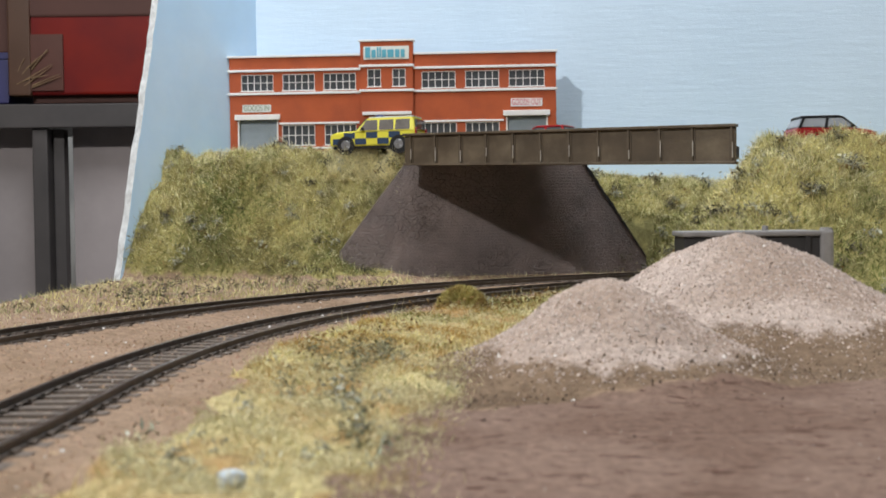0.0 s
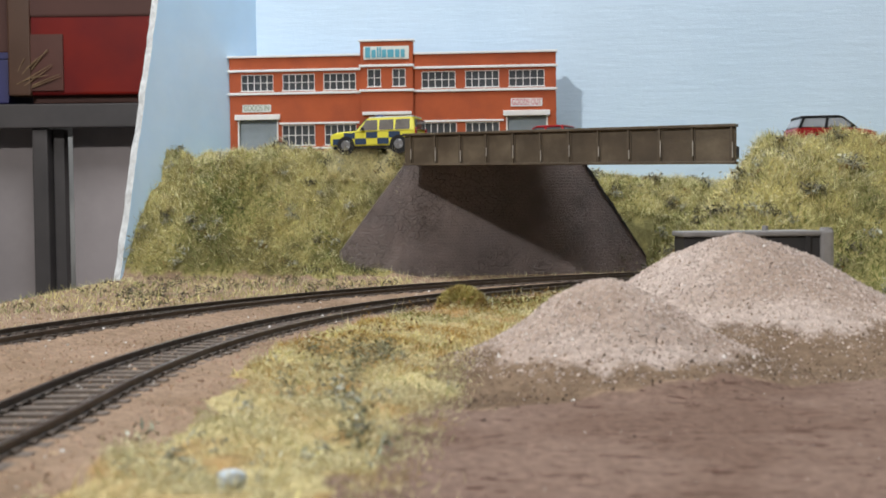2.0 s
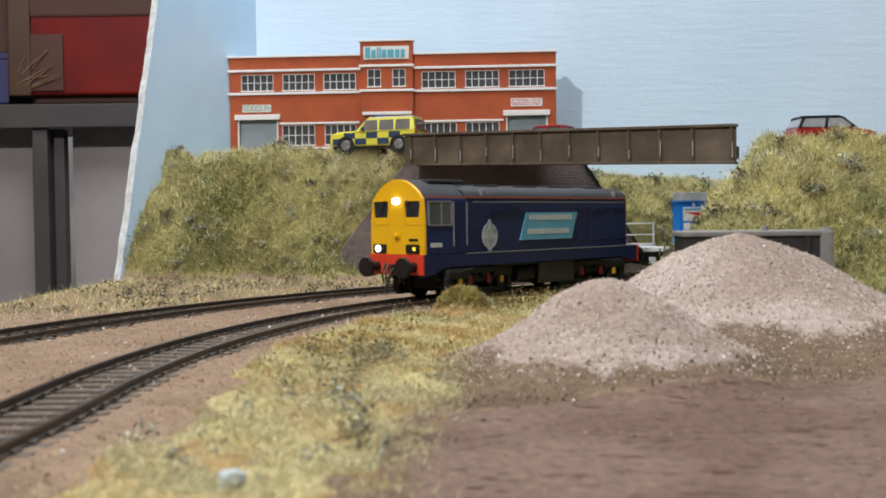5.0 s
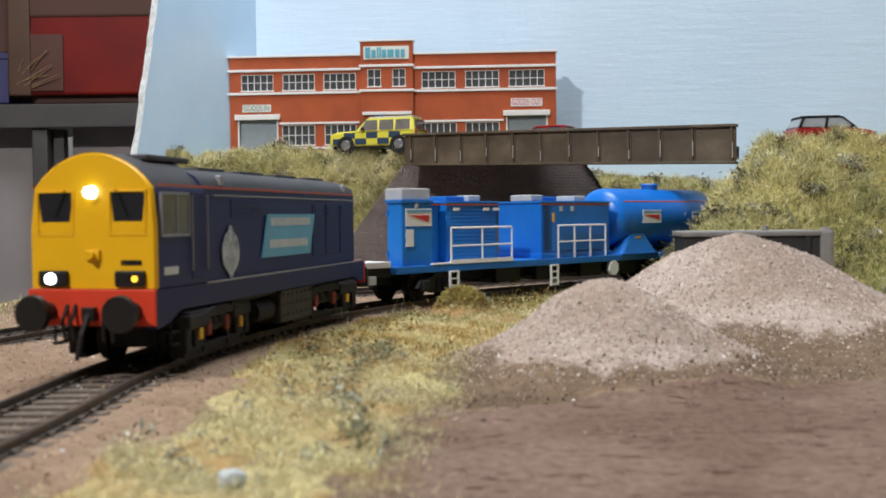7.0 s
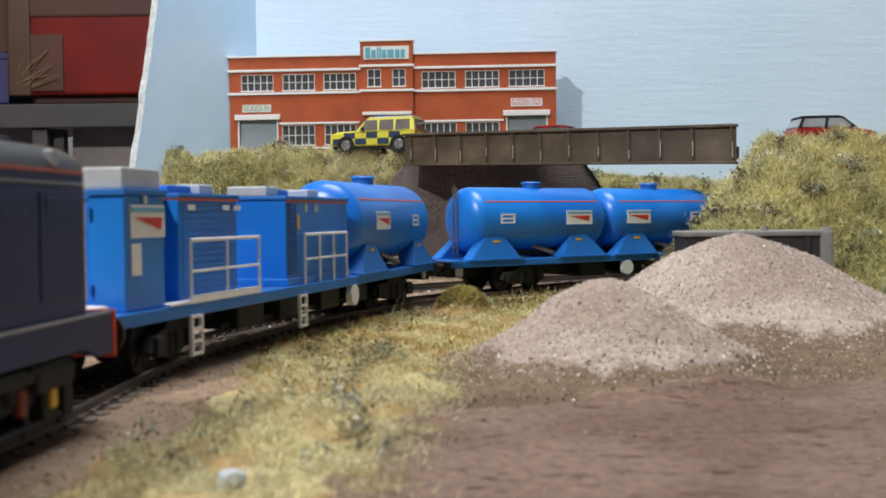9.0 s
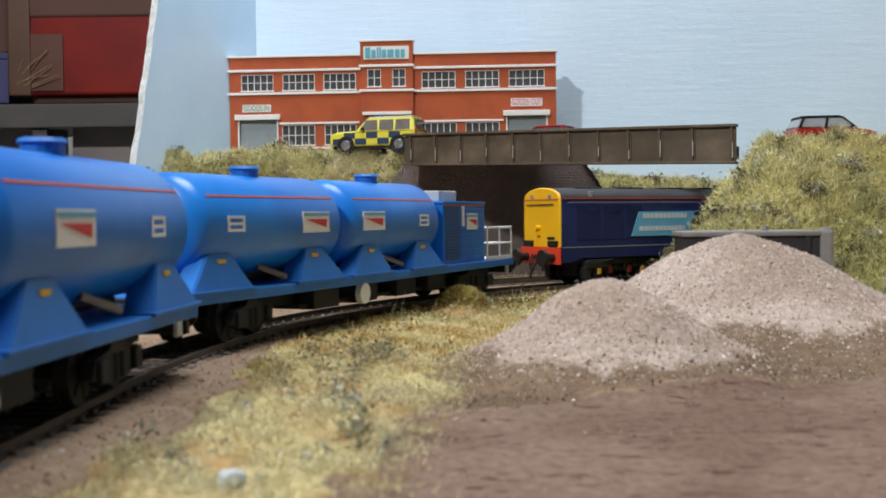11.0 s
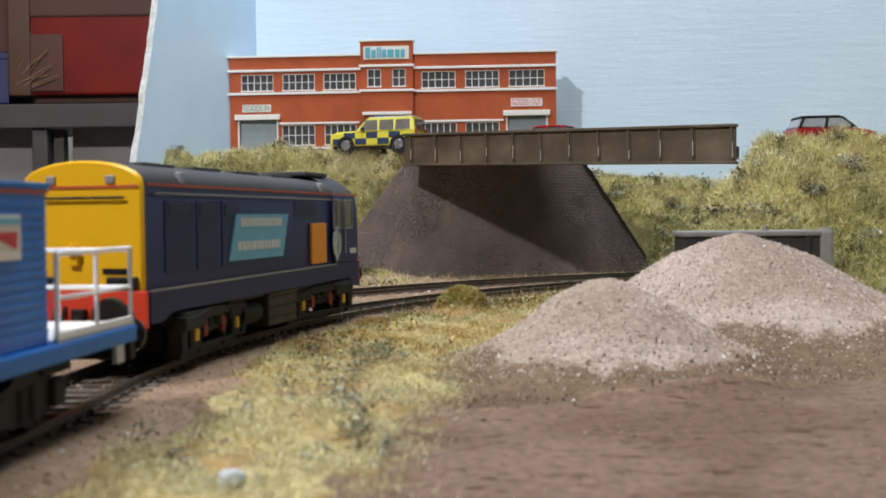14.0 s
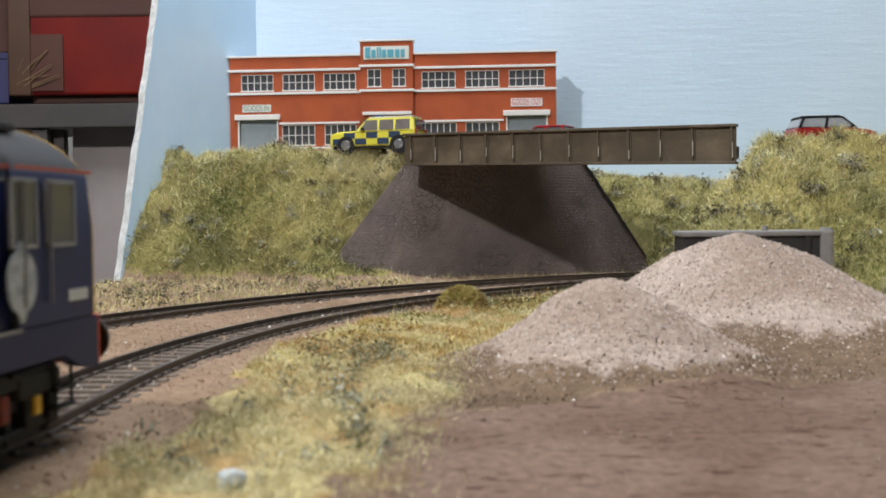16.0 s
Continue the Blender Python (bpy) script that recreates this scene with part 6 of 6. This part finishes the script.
def build_wagon_a():
    wg, bs = wagon_base("bright blue wagon with equipment cabinets, white railings and short tank", 121, rear=143)
    part("front_platform", nb(121, 139, -13, 13, 11.5, 15.6, 0.4), M_UNDER, wg)
    part("platform_floor", nb(121.5, 139, -14, 14, 15.6, 18.2, 0.3), M_WHITE, wg, "white platform floor")
    c = part("cabinet", nb(98.0, 116, 5.5, 15, 16, 43.4, 0.5), M_BLUE, wg, "blue equipment cabinet")
    part("cabinet_top", nb(97.4, 116.8, 4.9, 15.7, 43.4, 44.8, 0.3), M_BLUE2, c)
    part("roof_unit", nb(97.8, 115, 3, 14, 44.8, 50.0, 0.6), M_HATCH, c, "grey-white roof unit")
    part("latch", nb(106.6, 108.2, 15, 15.6, 41.4, 44.2, 0.2), M_HATCH, c)
    for z in (20, 38):
        part("hinge", rod((116.4, 6.2, z), (116.4, 6.2, z + 2.4), 0.6, 0.6, 8), M_BLUE2, c)
    logo(c, 106.0, 37.2, 15, 1, 15.5, 7.8)
    part("data_plate", nb(109.4, 113.6, 15, 15.4, 24.5, 32), M_WHITE, c)
    cabinet(wg, 86.7, 97.0, 8.0, 42.8)
    c = cabinet(wg, 52, 86, 12.2, 43.2)
    for s in (-1, 1):
        part("ribbed_panel", slatted(54, 84, s * 12.2, s, 18, 41, 1.7, 0.32), M_BLUE, c)
        for x0 in (82, 62, 55):
            part("notice_bar", nb(x0 - 4, x0, *sorted((s * 12.6, s * 12.9)), 40.0, 41.4), M_WHITE, c)
    part("roof_unit", nb(66, 80, -6, 6, 44.4, 46.8, 0.6), M_BLUE2, c)
    part("roof_cap", nb(60, 68, 1, 9, 44.4, 47.2, 0.6), M_HATCH, c)
    c = cabinet(wg, -34, 22, 14.4, 43.4)
    part("base_step", nb(-35, 23, -15.4, 15.4, 16, 18.4, 0.4), M_BLUE, c)
    for s in (-1, 1):
        part("louvre", slatted(16.4, 20.8, s * 14.4, s, 19.5, 42, 1.45, 0.7), M_LOUVRE, c, "dark louvre slats")
        part("door_panel", nb(-32.5, 14.6, *sorted((s * 14.4, s * 14.75)), 19.8, 42.2, 0.2), M_BLUE, c)
        part("warning_plate", nb(12.2, 14.0, *sorted((s * 14.75, s * 15.0)), 34.0, 38.6), M_AXLE, c, "small yellow warning plate")
    part("roof_cap", nb(13, 22, -6, 8, 44.6, 47.8, 0.6), M_HATCH, c)
    part("roof_unit", nb(0, 12, -6, 6, 44.6, 47, 0.6), M_BLUE2, c)
    part("roof_cap", nb(-22, -12, -4, 8, 44.6, 47.4, 0.6), M_HATCH, c)
    for s in (-1, 1):
        for a in (6, -3):
            part("latch", nb(a, a + 2.0, *sorted((s * 14.75, s * 15.2)), 39.5, 42), M_HATCH, c)
        part("cabinet_line", nb(-34, 22, *sorted((s * 14.4, s * 14.85)), 42.6, 43.3), M_LINE, c)
        part("cabinet_line", nb(52, 98, *sorted((s * 12.6, s * 12.9)), 42.5, 43.1), M_LINE, c)
        railing(wg, 87, 46, s * 16.2, 16, 16.2, 3)
        railing(wg, 11, -28, s * 16.2, 16, 16.2, 4, False)
        ladder(wg, 86, s)
        ladder(wg, 15, s)
        part("floor_plate", nb(46, 99, *sorted((s * 12.9, s * 16.8)), 16, 16.6), M_WHITE, wg, "white walkway edge")
    railing(wg, 138, 119, -15, 18.2, 13.6, 2)
    tank(wg, -144, -40, -92, [("logo", -71), ("notice", -116)])
    return wg, bs


def build_wagon_b():
    wg, bs = wagon_base("bright blue twin-tank wagon with an end cabinet and white railed platform", disc=23)
    tank(wg, 34, 124, 76, [("notice", 104), ("logo", 57)], (56, 110))
    tank(wg, -52, 34, -10, [("logo", 14), ("notice", -31)])
    bm = bmesh.new()
    tube(bm, (124.6, 0, 46), (124.6, 0, 53), 0.5, 0.5, 6)
    for z in (22, 26, 30, 34, 38, 42, 46, 50):
        tube(bm, (124.6, -1.8, z), (124.6, 1.8, z), 0.22, 0.22, 5)
    for y in (-1.8, 1.8):
        tube(bm, (124.6, y, 15.5), (124.6, y, 52), 0.28, 0.28, 6)
    part("end_ladder", bm, M_PIPE, wg, "dull metal end ladder")
    c = cabinet(wg, -103, -54, 14.6, 43.0, [(-72, -56, 18, 42)])
    part("roof_unit", nb(-80, -60, -8, 10, 44.2, 49.0, 0.6), M_HATCH, c, "grey-white roof unit")
    for s in (-1, 1):
        part("ribbed_panel", slatted(-102, -74, s * 14.6, s, 18, 41, 1.7, 0.4), M_BLUE, c)
        logo(c, -86, 35, s * 15.1, s, 12.5, 7.4)
        part("data_plate", nb(-77, -74.5, *sorted((s * 14.6, s * 15.2)), 33, 42), M_WHITE, c)
        part("cabinet_line", nb(-103, -54, *sorted((s * 14.6, s * 14.9)), 42.2, 42.9), M_LINE, c)
        railing(wg, -104, -137, s * 15.6, 16, 15.8, 3)
    bm = nb(-138, -103.5, -16, 16, 16, 16.6)
    part("floor_plate", bm, M_WHITE, wg, "white platform floor")
    bm = bmesh.new()
    for y in (-15.6, 0, 15.6):
        tube(bm, (-137, y, 16), (-137, y, 31.8), 0.45, 0.45, 6)
    for z in (23.8, 31.5):
        tube(bm, (-137, -15.6, z), (-137, 15.6, z), 0.45, 0.45, 6)
    part("end_railing", bm, M_WHITE, wg, "white tubular railing")
    return wg, bs


LEAD, LEAD_BOGIES = build_loco(True)
WAGON_A, A_BOGIES = build_wagon_a()
WAGON_B, B_BOGIES = build_wagon_b()
TAIL, TAIL_BOGIES = build_loco(False)

SPEED = 117.5
DRIFT = ((0, 12), (3.0, 12), (4.0, 11), (6.5, 1.5), (7.5, 1), (9.0, -3), (11.5, -4), (13.3, -4.4), (14.5, -7), (15.2, -10), (15.6, -10.5), (16.0, -7))


def travel(t):
    """How far the train has run, with its small hesitations."""
    return SPEED * t + float(np.interp(t, [a for a, _ in DRIFT], [b for _, b in DRIFT]))


def ride(ob, bogies, lag, base, turned, spin_rows=241):
    """Keys one vehicle, its bogies and wheels along the line; lag: how far its middle runs behind the lead engine's middle."""
    rows, brs = [], [[], []]
    for k in range(65):
        t = k * 0.25
        s = 210.0 + travel(t) - SPEED * 7.0 - lag
        ax, ay, ah = on_line(s + base)
        bx, by, bh = on_line(s - base)
        yaw = math.atan2(ay - by, ax - bx)
        rows.append((t, mm_pose((ax + bx) / 2, (ay + by) / 2, 0, math.degrees(yaw) + (180 if turned else 0))))
        hs = (bh, ah) if turned else (ah, bh)
        for i in range(2):
            d = math.degrees((hs[i] - yaw + math.pi) % (2 * math.pi) - math.pi)
            brs[i].append((t, mm_pose(base if i == 0 else -base, 0, 0, d)))
    walk(ob, rows)
    for i, b in enumerate(bogies):
        walk(b, brs[i])
        for w in b.children:
            if not w.name.startswith("wheelset"):
                continue
            x = w.matrix_basis.translation.x / MM
            sign = -1 if turned else 1
            walk(w, [(j / 15, mm_pose(x, 0, 7.0, 0, 0, sign * math.degrees(travel(j / 15) / 7.0) % 360)) for j in range(spin_rows)])


def motions():
    ride(LEAD, LEAD_BOGIES, 0.0, BOGIE["loco"], False)
    ride(WAGON_A, A_BOGIES, 246.0, BOGIE["wagon"], False)
    ride(WAGON_B, B_BOGIES, 549.0, BOGIE["wagon"], False)
    ride(TAIL, TAIL_BOGIES, 812.0, BOGIE["loco"], True)


motions()
